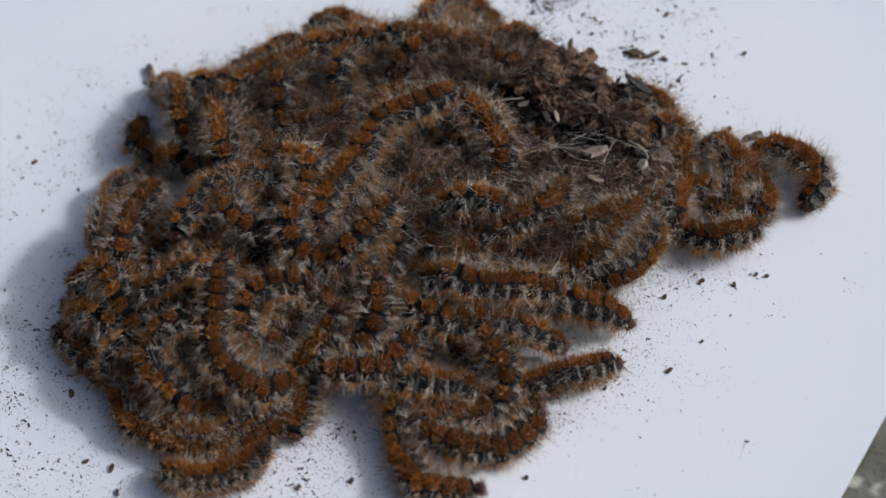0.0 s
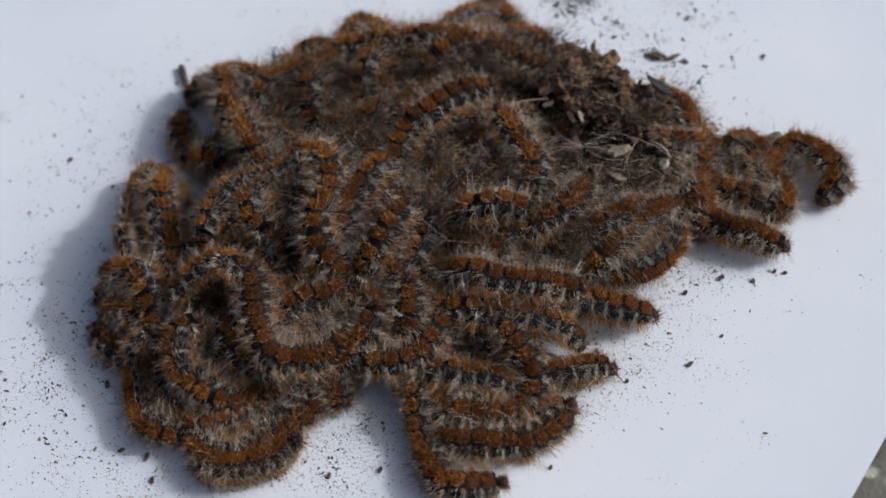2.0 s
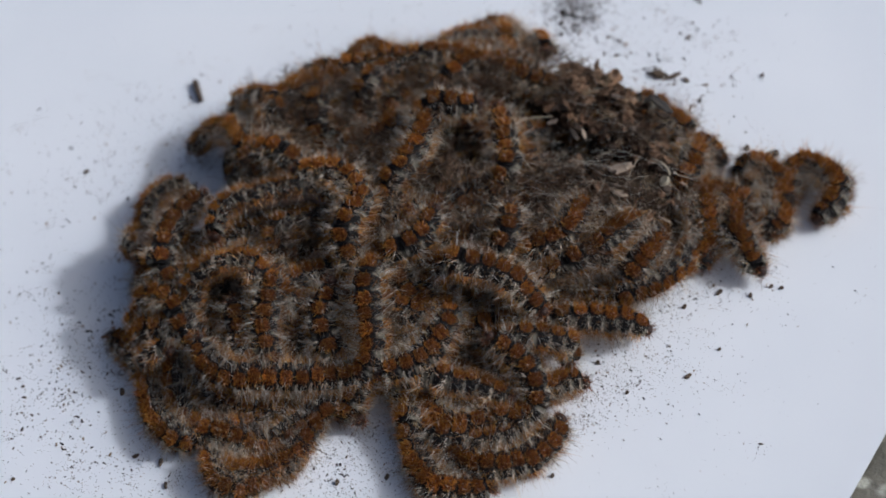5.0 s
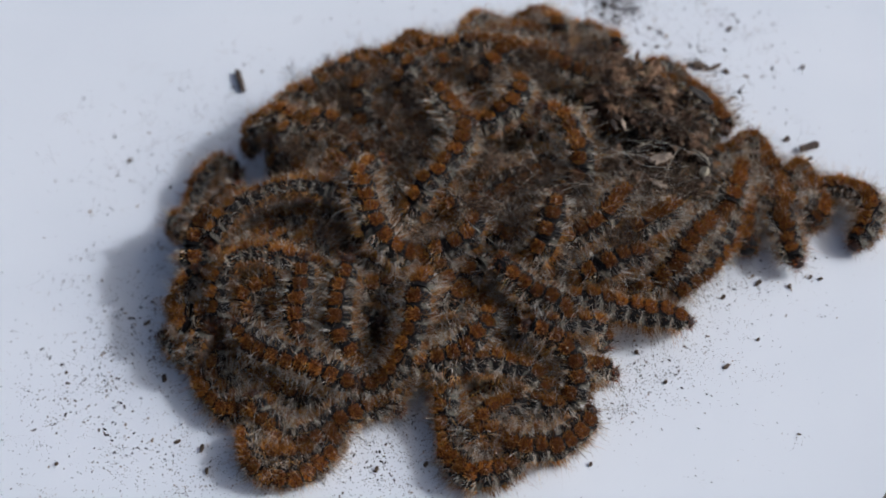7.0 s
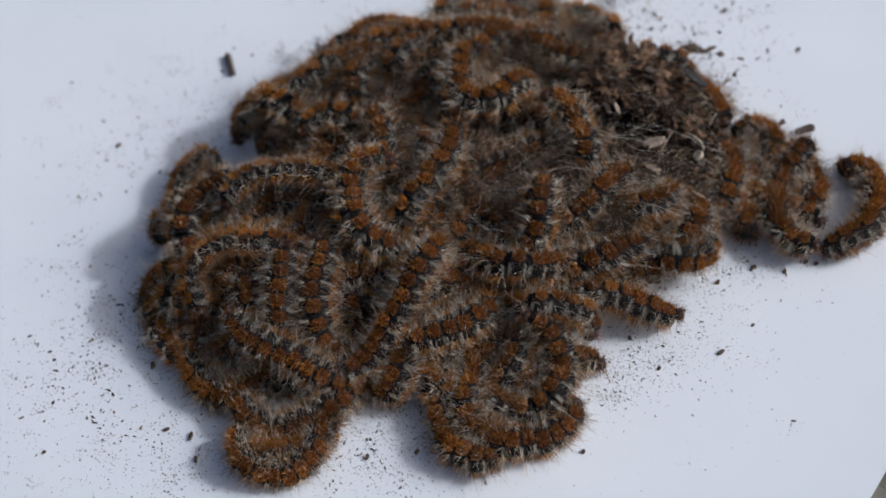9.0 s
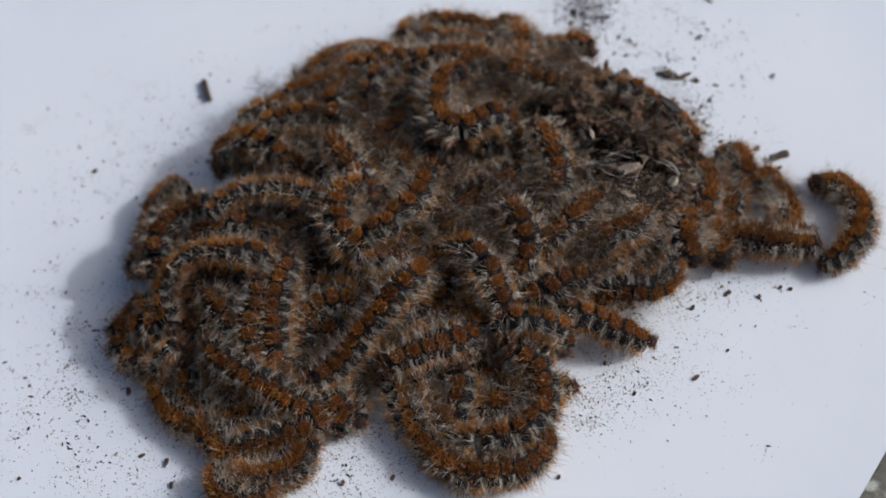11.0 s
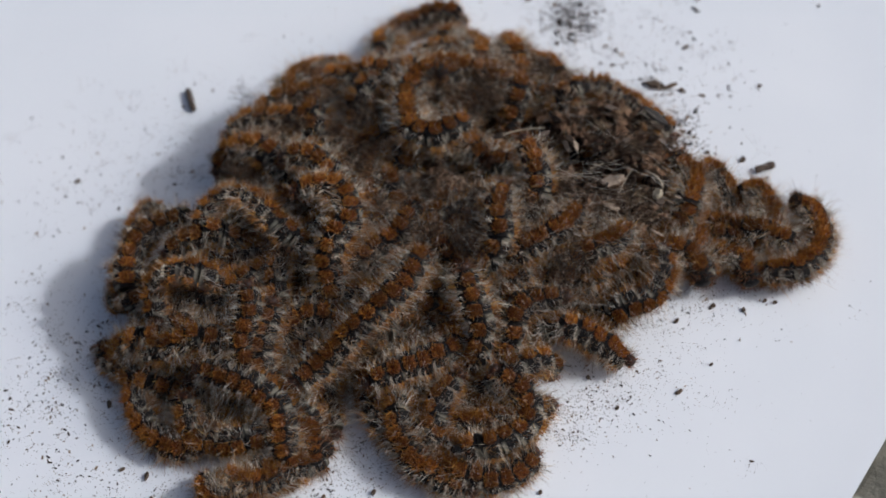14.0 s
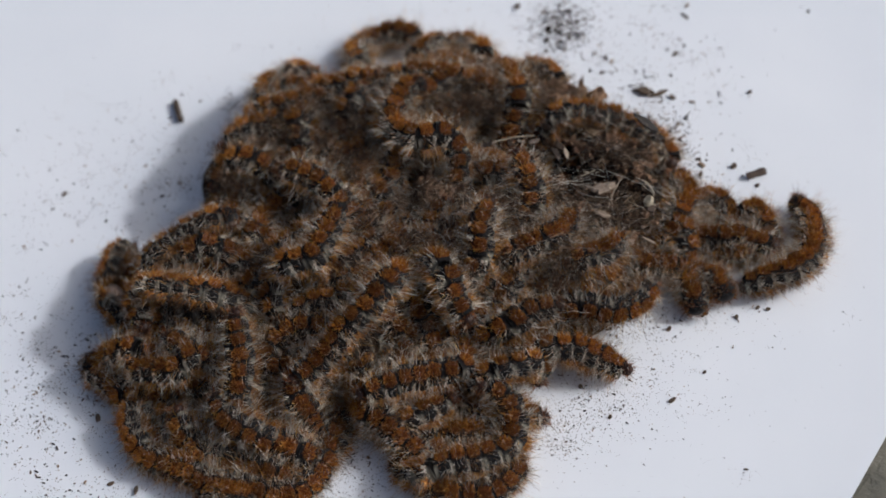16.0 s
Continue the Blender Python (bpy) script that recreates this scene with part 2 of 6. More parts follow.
def tuft_mesh(rnd):
    """The velvety rust tuft across the back of a ring, two cushions grown together, redder at their hearts, with a paler rim."""
    h = Hairs()
    for n in range(430):
        lobe = rnd.choice((-0.42, 0.42))
        d, b = math.sqrt(rnd.random()), rnd.uniform(0, 6.283)
        x, y = 1.14 * d * math.cos(b) + rnd.gauss(0, 0.08), lobe + 0.76 * d * math.sin(b)
        z = math.sqrt(max(1.0, 2.25 ** 2 - y * y))
        heart = d < 0.55
        way = (x * 0.22 + rnd.gauss(0, 0.32), y * 0.3 + rnd.gauss(0, 0.34), 1)
        long = rnd.uniform(0.35, 0.8) if heart else min(1.5, 0.4 + rnd.expovariate(2.6))
        h.spike((x * MM, y * MM, (z - 0.1) * MM), way, long * MM, rnd.uniform(0.07, 0.13) * MM, rnd, (3 if rnd.random() < 0.75 else 0) if heart else (0 if rnd.random() < 0.66 else 3))
    for n in range(18):
        a, side = radians(rnd.uniform(28, 62)), rnd.choice((-1, 1))
        h.spike(on_ring(a, rnd.uniform(-1.4, 1.4), side), (rnd.gauss(0, 0.5), side * math.sin(a) + rnd.gauss(0, 0.3), math.cos(a)),
                rnd.uniform(0.5, 1.3) * MM, rnd.uniform(0.06, 0.1) * MM, rnd, rnd.choice((0, 3, 3, 2, 1)))
    for n in range(34):
        y = rnd.uniform(-1.7, 1.7)
        h.add((rnd.uniform(-1.2, 1.2) * MM, y * MM, 1.8 * MM), (rnd.gauss(0, 0.6), y + rnd.gauss(0, 0.5), 1.3),
              rnd.uniform(1.6, 3.6) * MM, 0.05 * MM, (rnd.gauss(0, 0.4) * MM, rnd.gauss(0, 0.4) * MM, -0.4 * MM), rnd, rnd.choice((0, 1, 1, 2)))
    return h.mesh("orange_tuft", [ORANGE, PALE, FUZZ, RUST])


def fringe_mesh(side, rnd):
    """Cream stripes of hair between the dark bars, a silvery spray of long fine hair over the flank, rusty fuzz lower down."""
    h = Hairs()
    lean, lush, spread = rnd.gauss(0, 0.35), rnd.uniform(0.45, 1.25), rnd.uniform(0.1, 0.3)
    # cream stripe at the fold between two rings
    for n in range(int(40 * lush)):
        a, x = radians(rnd.uniform(34, 84)), rnd.gauss(1.2, spread)
        h.spike(on_ring(a, x, side), (rnd.gauss(lean, 0.25), side * math.sin(a + 0.35), math.cos(a + 0.35) + rnd.gauss(0, 0.15)),
                rnd.uniform(0.4, 1.3) * MM, rnd.uniform(0.06, 0.11) * MM, rnd, 1 if rnd.random() < 0.8 else 2)
    # silvery pencil from the wart of the flank
    for n in range(int(16 * lush)):
        a, x = radians(rnd.gauss(80, 8)), rnd.gauss(0.8, 0.5)
        fan = rnd.gauss(lean, 0.4)
        h.add(on_ring(a, x, side), (fan, side * math.sin(a), math.cos(a) + rnd.gauss(0.1, 0.25)), rnd.uniform(1.2, 3.4) * MM, rnd.uniform(0.05, 0.09) * MM,
              (fan * 0.5 * MM, rnd.gauss(0, 0.3) * MM, -rnd.uniform(0.2, 1.0) * MM), rnd, 1 if rnd.random() < 0.8 else 2)
    # rusty cushion under the bars
    for n in range(84):
        a, x = radians(rnd.gauss(100, 9)), rnd.gauss(0, 0.7)
        h.spike(on_ring(a, x, side), (rnd.gauss(0, 0.35), side * math.sin(a), math.cos(a) + rnd.gauss(0, 0.35)),
                rnd.uniform(0.6, 2.0) * MM, rnd.uniform(0.08, 0.14) * MM, rnd, rnd.choice((0, 0, 0, 3, 2)))
    # belly fuzz
    for n in range(40):
        a, x = radians(rnd.uniform(106, 165)), rnd.uniform(-1.6, 1.6)
        h.spike(on_ring(a, x, side), (rnd.gauss(0, 0.4), side * math.sin(a), math.cos(a) + rnd.gauss(0, 0.3)),
                rnd.uniform(0.6, 1.6) * MM, rnd.uniform(0.06, 0.10) * MM, rnd, 2)
    # long fine bristles all over the flank
    for n in range(20):
        a, x = radians(rnd.uniform(40, 112)), rnd.uniform(-1.4, 1.4)
        h.add(on_ring(a, x, side), (rnd.gauss(0, 0.6), side * math.sin(a), math.cos(a) + rnd.gauss(0.1, 0.35)), rnd.uniform(1.8, 5.2) * MM, rnd.uniform(0.03, 0.045) * MM,
              (rnd.gauss(0, 0.6) * MM, 0, -rnd.uniform(0.3, 1.4) * MM), rnd, rnd.choice((1, 1, 2, 0)))
    return h.mesh("hair_fringe", [ORANGE, PALE, FUZZ, RUST])


def head_mesh(size=1.3, skin=None):
    v, f = [], []
    n, m = 14, 8
    for i in range(m + 1):
        a = math.pi * i / m
        for k in range(n):
            b = 2 * math.pi * k / n
            notch = 1 - 0.10 * math.exp(-(((b - math.pi / 2) / 0.35) ** 2))
            v.append((0.85 * size * math.cos(a) * MM, size * math.sin(a) * math.cos(b) * MM, 0.97 * size * notch * math.sin(a) * math.sin(b) * MM))
    for i in range(m):
        for k in range(n):
            f.append((i * n + k, i * n + (k + 1) % n, (i + 1) * n + (k + 1) % n, (i + 1) * n + k))
    return mesh("head_shell", v, f, skin or HEAD, smooth=True)


def whisker_mesh(rnd, size=1.25):
    h = Hairs()
    tail = size > 1.5
    for n in range(320 if tail else 150):
        a, b = rnd.uniform(-1.6, 1.2), rnd.uniform(0, 2 * math.pi)
        d = Vector((0.3 + 0.6 * a, math.cos(b), math.sin(b))) * (1 if not tail else -1)
        h.spike(d.normalized() * size * MM, d + Vector([rnd.gauss(0, 0.3) for k in range(3)]), rnd.uniform(0.5, 1.5) * MM, 0.11 * MM, rnd, rnd.choice((0, 0, 1, 2)))
    for n in range(50):
        a, b = rnd.uniform(-1.4, 1.2), rnd.uniform(0, 2 * math.pi)
        d = Vector((0.3 + 0.5 * a, math.cos(b), math.sin(b))) * (1 if not tail else -1)
        h.add(d.normalized() * size * MM, d + Vector([rnd.gauss(0, 0.3) for k in range(3)]), rnd.uniform(1.5, 3.6) * MM, 0.05 * MM, (0, 0, -0.5 * MM), rnd, rnd.choice((2, 3)))
    return h.mesh("head_hair", [RUST, ORANGE if tail else RUST, FUZZ, PALE])


def chip_mesh(name, rnd, size, mat, flat=0.3, corners=7, lump=0.25):
    """An irregular flake with a bevelled rim; size = length, width in mm."""
    v, f = [], []
    lx, ly = size
    outline = []
    for k in range(corners):
        a = 2 * math.pi * (k + rnd.uniform(-0.25, 0.25)) / corners
        r = 1 + rnd.uniform(-lump, lump)
        outline.append((0.5 * lx * r * math.cos(a), 0.5 * ly * r * math.sin(a)))
    t = flat * min(lx, ly)
    for scale, z in ((0.85, 0.0), (1.0, 0.45 * t), (0.8, t)):
        for x, y in outline:
            bend = 0.25 * t * math.sin(3 * x / lx)
            v.append((x * scale * MM, y * scale * MM, (z + bend + rnd.uniform(-0.08, 0.08) * t) * MM))
    c = corners
    for j in range(2):
        for k in range(c):
            f.append((j * c + k, j * c + (k + 1) % c, (j + 1) * c + (k + 1) % c, (j + 1) * c + k))
    f.append(tuple(range(c - 1, -1, -1)))
    f.append(tuple(range(2 * c, 3 * c)))
    return mesh(name, v, f, mat)


# ---- the pile's form ----
CENTRE, REACH, RISE = (-10.0, 17.5), 54.0, 17.5


def reach(a):
    """The heap's half width in mm towards a degrees from +x: longer behind on one side, notched in front and at one flank."""
    def near(at, wide):
        return math.exp(-(((a - at) / wide) ** 2))

    return (REACH + 10 * near(18, 40) + 3 * near(75, 35) - 9 * near(-48, 15) - 12 * near(-75, 14)
            - 15 * near(-110, 13) - 14 * near(151, 12))


def sag(y):
    """The heap runs out low towards its front."""
    u = min(1.0, max(0.0, (y + 30) / 38))
    return 0.24 + 0.76 * u * u * (3 - 2 * u)


def slope(a):
    """How abruptly the heap ends towards a degrees from +x: steepest on the flank away from the sun."""
    off = 180 - abs(a)
    return 0.6 - (0.16 * math.exp(-((off / 42) ** 2)) if a > 0 else 0.16 * math.exp(-((off / 30) ** 2)) + 0.05 * math.exp(-(((off - 28) / 22) ** 2)))


def dome(x, y):
    """Height in mm of the heap at x, y in mm: steeper on the flank away from the sun."""
    dx, dy = x - CENTRE[0], y - CENTRE[1]
    a = math.degrees(math.atan2(dy, dx))
    r = min(1.0, math.hypot(dx, dy) / reach(a))
    return RISE * sag(y) * (1 - r * r) ** slope(a)


def nest_bump(x, y):
    """Extra height in mm where the torn nest lies thickest."""
    return 3.6 * math.exp(-(((x - 38) / 14) ** 2) - ((y - 28) / 15) ** 2) + 2.8 * math.exp(-(((x - 34) / 12) ** 2) - ((y - 47) / 8) ** 2)


# ---- ground and paper ----
def pits(x, y):
    """Hollows torn into the nest, from 0 to 1."""
    return min(1.0, sum(math.exp(-(((x - a) / r) ** 2) - ((y - b) / r) ** 2) for a, b, r in ((25, 31, 7.5), (20, 36, 6), (32, 26, 4.2), (13, 30, 4.5), (39, 21, 3.6), (43, 34, 3), (14, 22, 4), (3, 38, 5), (47, 27, 3), (36, 38, 3), (8, 31, 4))))


def build_ground():
    s = 40.0
    tagged(new("ground", mesh("ground", [(-s, -s, -0.0012), (s, -s, -0.0012), (s, s, -0.0012), (-s, s, -0.0012)], [(0, 1, 2, 3)], STONE)),
           "grey weathered stone ground with pale lichen spots", "ground", kind="structure")


def build_paper():
    """A sheet of 216 x 279 mm whose short edge lies across the near corner."""
    u, n = Vector((0.631, 0.776, 0)), Vector((-0.776, 0.631, 0))
    base = Vector((0.0717, -0.0434, 0))
    nu, nn = 21, 30
    v, f = [], []
    for layer in (0.0, -0.00025):
        for j in range(nn + 1):
            for i in range(nu + 1):
                a, b = -0.103 + i / nu * 0.216, j / nn * 0.279
                z = layer + 0.0004 * math.exp(-b / 0.008)
                v.append(base + u * a + n * b + Vector((0, 0, z)))
    w, top = nu + 1, (nu + 1) * (nn + 1)
    for j in range(nn):
        for i in range(nu):
            q = (j * w + i, j * w + i + 1, (j + 1) * w + i + 1, (j + 1) * w + i)
            f.append(q)
            f.append(tuple(top + k for k in reversed(q)))
    rim = [i for i in range(w)] + [j * w + nu for j in range(1, nn + 1)] + [nn * w + i for i in range(nu - 1, -1, -1)] + [j * w for j in range(nn - 1, 0, -1)]
    for a, b in zip(rim, rim[1:] + rim[:1]):
        f.append((a, a + top, b + top, b))
    tagged(new("paper_sheet", mesh("paper_sheet", v, f, PAPER)), "white sheet of paper, flat and strewn with dark frass", "paper")


# ---- nest remains under the caterpillars ----
def build_nest():
    rnd = random.Random(5)
    nest = tagged(new("nest_remains"), "matted brown silk nest remains with plant crumbs, heaped on paper", "nest")
    v, f = [(CENTRE[0] * MM, CENTRE[1] * MM, (RISE - 0.5) * MM)], []
    rings, spokes = 40, 110
    for i in range(1, rings + 1):
        r = i / rings
        for k in range(spokes):
            a = 2 * math.pi * k / spokes
            deg = math.degrees(a) - (360 if a > math.pi else 0)
            rr = r * (reach(deg) - 3 - 16 * math.exp(-(((deg + 92) / 32) ** 2)) + 3 * math.exp(-(((deg - 24) / 24) ** 2)) - 7 * math.exp(-(((deg + 38) / 26) ** 2))) * (1 + 0.05 * noise.noise((math.cos(a) * 2, math.sin(a) * 2, 0)))
            x, y = CENTRE[0] + rr * math.cos(a), CENTRE[1] + rr * math.sin(a)
            torn = nest_bump(x, y)
            z = RISE * sag(y) * (1 - r * r) ** slope(deg) - 1.5 + 1.2 * noise.noise((x * 0.16, y * 0.16, 1)) + 0.8 * noise.noise((x * 0.5, y * 0.5, 3))
            z -= 13 * pits(x, y) + 4.5 * (1 - math.exp(-(((x - 38) / 17) ** 2) - ((y - 30) / 19) ** 2))
            z += torn * (0.5 + 2.2 * noise.noise((x * 0.17, y * 0.17, 7)))
            v.append((x * MM, y * MM, max(0.1, z if i < rings else 0.1) * MM))
    for k in range(spokes):
        f.append((0, 1 + k, 1 + (k + 1) % spokes))
    for i in range(rings - 1):
        for k in range(spokes):
            f.append((1 + i * spokes + k, 1 + (i + 1) * spokes + k, 1 + (i + 1) * spokes + (k + 1) % spokes, 1 + i * spokes + (k + 1) % spokes))
    part("matted_core", mesh("matted_core", v, f, NEST, smooth=True), nest)

    def spot(spread=1.0):
        while True:
            x, y = (rnd.gauss(38, 9 * spread), rnd.gauss(27, 9 * spread)) if rnd.random() < 0.85 else (rnd.gauss(35, 7), rnd.gauss(45, 5))
            if dome(x, y) > 6.5 and pits(x, y) < rnd.uniform(0.1, 0.75):
                return x, y, dome(x, y) + nest_bump(x, y) - 7 * pits(x, y)

    h = Hairs()
    for n in range(2200):
        x, y, z = spot() if n < 800 else (spot(1.6))
        if n >= 1600:
            a, r = rnd.uniform(0, 6.28), REACH * 0.8 * math.sqrt(rnd.random())
            x, y = CENTRE[0] + r * math.cos(a), CENTRE[1] + r * math.sin(a)
            z = dome(x, y) + 2.5 - 9 * pits(x, y)
        h.add((x * MM, y * MM, (z + rnd.uniform(-0.5, 2.5)) * MM), (rnd.uniform(-1, 1), rnd.uniform(-1, 1), rnd.uniform(-0.15, 0.5)),
              rnd.uniform(1.5, 6) * MM, rnd.uniform(0.04, 0.09) * MM, (rnd.uniform(-1, 1) * MM, rnd.uniform(-1, 1) * MM, -rnd.uniform(0, 1.5) * MM), rnd)
    # long threads draped over the backs
    for n in range(520):
        x, y = (rnd.gauss(24, 17), rnd.gauss(24, 13)) if n < 470 else (rnd.gauss(-14, 24), rnd.gauss(26, 20))
        w, lift, line = rnd.gauss(0.4, 0.9), rnd.uniform(1.8, 6.5), []
        for k in range(rnd.randint(6, 18)):
            if dome(x, y) < 2 or pits(x, y) > 0.75:
                break
            line.append((x * MM, y * MM, (dome(x, y) + nest_bump(x, y) + lift) * MM))
            w += rnd.gauss(0, 0.16)
            lift = min(7.0, max(0.8, lift + rnd.gauss(0, 0.45)))
            x, y = x + 1.1 * math.cos(w), y + 1.1 * math.sin(w)
        if len(line) > 2:
            h.strand(line, rnd.uniform(0.03, 0.06) * MM, 1)
    # a torn veil fanning out over the backs beside the nest
    for n in range(60):
        x, y, w, lift, line = rnd.gauss(34, 8), rnd.gauss(13, 7), radians(rnd.gauss(225, 60)), rnd.uniform(4.0, 8.0), []
        for k in range(rnd.randint(8, 20)):
            if dome(x, y) < 4:
                break
            line.append((x * MM, y * MM, (dome(x, y) + nest_bump(x, y) + lift) * MM))
            w += rnd.gauss(0, 0.14)
            x, y = x + 1.2 * math.cos(w), y + 1.2 * math.sin(w)
        if len(line) > 2:
            h.strand(line, rnd.uniform(0.03, 0.065) * MM, 1)
    tagged(part("silk_threads", h.mesh("silk_threads", [SILK, WEB]), nest, "loose grey silk threads and hairs"), kind="stuff")

    # shed hair caught all over the heap
    h = Hairs()
    for n in range(600):
        a, r = rnd.uniform(0, 6.28), 0.93 * math.sqrt(rnd.random())
        r *= reach(math.degrees(a) - (360 if a > math.pi else 0))
        x, y = CENTRE[0] + r * math.cos(a), CENTRE[1] + r * math.sin(a)
        h.add((x * MM, y * MM, (dome(x, y) + rnd.uniform(2.5, 7.2) - 8 * pits(x, y)) * MM), (rnd.gauss(0, 1), rnd.gauss(0, 1), rnd.gauss(0, 0.35)),
              rnd.uniform(1.5, 5.0) * MM, rnd.uniform(0.03, 0.06) * MM, (rnd.gauss(0, 0.8) * MM, rnd.gauss(0, 0.8) * MM, -rnd.uniform(0, 0.8) * MM), rnd, rnd.choice((0, 0, 1)))
    tagged(part("shed_hair", h.mesh("shed_hair", [PALE, WEB]), nest, "fine pale shed hair"), kind="stuff")

    # bundles of straw-coloured fibre
    for n in range(34):
        x, y, z = spot(0.95) if n < 22 else spot(1.8)
        h, w, size = Hairs(), rnd.gauss(0.9, 1.1), rnd.uniform(2.0, 5.0)
        for k in range(rnd.randint(14, 34)):
            v0 = w + rnd.gauss(0, 0.3)
            h.add((rnd.gauss(0, 0.45) * MM, rnd.gauss(0, 0.45) * MM, rnd.uniform(0, 0.9) * MM), (math.cos(v0), math.sin(v0), rnd.uniform(-0.1, 0.25)),
                  size * rnd.uniform(0.5, 1.2) * MM, rnd.uniform(0.07, 0.16) * MM, (rnd.uniform(-0.7, 0.7) * MM, rnd.uniform(-0.7, 0.7) * MM, -rnd.uniform(0, 0.8) * MM), rnd)
        ob = part("plant_fibre", h.mesh("plant_fibre", [FIBRE]), nest, "frayed tan plant fibre")
        ob.location = (x * MM, y * MM, (z + rnd.uniform(1.5, 3.4)) * MM)

    # one long strand of fibres trailing down over the backs
    h = Hairs()
    for n in range(26):
        ox, oy, lift, line = rnd.gauss(0, 0.6), rnd.gauss(0, 0.6), rnd.uniform(6.0, 7.6), []
        first, last = rnd.randint(0, 9), rnd.randint(12, 22)
        for k in range(first, last):
            u = k / 21
            x, y = 36 - 12 * u + ox + 1.1 * math.sin(5 * u + n), 16 - 22 * u + oy
            line.append((x * MM, y * MM, (dome(x, y) + nest_bump(x, y) + lift - 1.5 * u) * MM))
        h.strand(line, rnd.uniform(0.04, 0.11) * MM, rnd.choice((0, 1)))
    part("plant_fibre", h.mesh("plant_fibre", [FIBRE, WEB]), nest, "long tan strand of frayed fibre")

    # wads of shed hair and silk
    drifts = [(12, 10, 14, 4)] * 20 + [(18, 24, 11, 6)] * 16 + [(-20, 33, 13, 7)] * 18 + [(-5, 20, 14, 9)] * 12 + [(38, 27, 10, 9)] * 16 + [(-6, 50, 15, 7)] * 22 + [(16, 50, 12, 7)] * 22 + [(-24, 47, 9, 6)] * 10 + [(25, 5, 7, 3.5)] * 16
    for n, (cx, cy, sx, sy) in enumerate(drifts):
        x, y = rnd.gauss(cx, sx), rnd.gauss(cy, sy)
        while dome(x, y) < 7 or pits(x, y) > 0.2:
            x, y = rnd.gauss(cx, sx), rnd.gauss(cy, sy)
        z = dome(x, y) + nest_bump(x, y) + (2.0 if n < 66 else 0.4 if n < 82 else 3.0)
        h = Hairs()
        main = rnd.uniform(0, 6.28)
        big = rnd.uniform(1.2, 3.2)
        for k in range(170):
            ox, oy, oz = rnd.gauss(0, big * 0.6), rnd.gauss(0, big * 0.6), abs(rnd.gauss(0, 0.7))
            w = main + rnd.gauss(0, 0.8)
            h.add((ox * MM, oy * MM, oz * MM), (math.cos(w), math.sin(w), rnd.uniform(-0.3, 0.6)), rnd.uniform(0.8, 3.0) * MM, rnd.uniform(0.05, 0.1) * MM,
                  (rnd.uniform(-0.6, 0.6) * MM, rnd.uniform(-0.6, 0.6) * MM, -rnd.uniform(0, 0.6) * MM), rnd)
        ob = part("silk_wad", h.mesh("silk_wad", [WAD]), nest, "fluffy pinkish-grey wad of silk and shed hair")
        ob.location = (x * MM, y * MM, (z + rnd.uniform(-0.4, 2.2)) * MM)

    # crumpled rags of old silk
    for n in range(130):
        x, y, z = spot(0.95) if n < 76 else (spot(0.7) if n < 104 else spot(1.7))
        la, lb, off = (rnd.uniform(2.0, 7.5), rnd.uniform(1.2, 4.6), rnd.uniform(0, 90)) if n < 120 else (rnd.uniform(6, 9), rnd.uniform(4, 6), rnd.uniform(0, 90))
        v, f = [], []
        for layer in (0.0, -0.25):
            for j in range(7):
                for i in range(9):
                    u, w = i / 8 - 0.5, j / 6 - 0.5
                    edge = 1 + 0.35 * noise.noise((u * 5 + off, w * 5, 2))
                    px, py = u * la * edge, w * lb * edge
                    v.append((px * MM, py * MM, (layer + 2.2 * noise.noise((px * 0.45 + off, py * 0.45, 5)) + 0.6 * noise.noise((px * 1.6, py * 1.6 + off, 9))) * MM))
        for j in range(6):
            for i in range(8):
                if noise.noise((i * 0.9 + off, j * 0.9, 4)) > 0.28:
                    continue
                q = (j * 9 + i, j * 9 + i + 1, (j + 1) * 9 + i + 1, (j + 1) * 9 + i)
                f.append(q)
                f.append(tuple(63 + k for k in reversed(q)))
        ob = part("silk_rag", mesh("silk_rag", v, f, RAG), nest, "crumpled grey-brown rag of old silk")
        ob.matrix_basis = pose(x * MM, y * MM, (z + rnd.uniform(-0.4, 2.6) - max(0.0, (y - 40) * 0.2)) * MM, rnd.uniform(-42, 42), rnd.uniform(-42, 42), rnd.uniform(0, 360))

    v, f = [], []
    for n in range(760):
        x, y, z = spot(1.0)
        size = min(3.4, 0.3 + rnd.expovariate(1 / 0.7))
        crumb(v, f, rnd, x, y, z + rnd.uniform(-0.6, 1.3), size, 0.12 + 0.12 * size, tumble=True)
    tagged(part("plant_debris", mesh("plant_debris", v, f, DEBRIS), nest, "brown and grey crumbled plant bits"), kind="stuff")


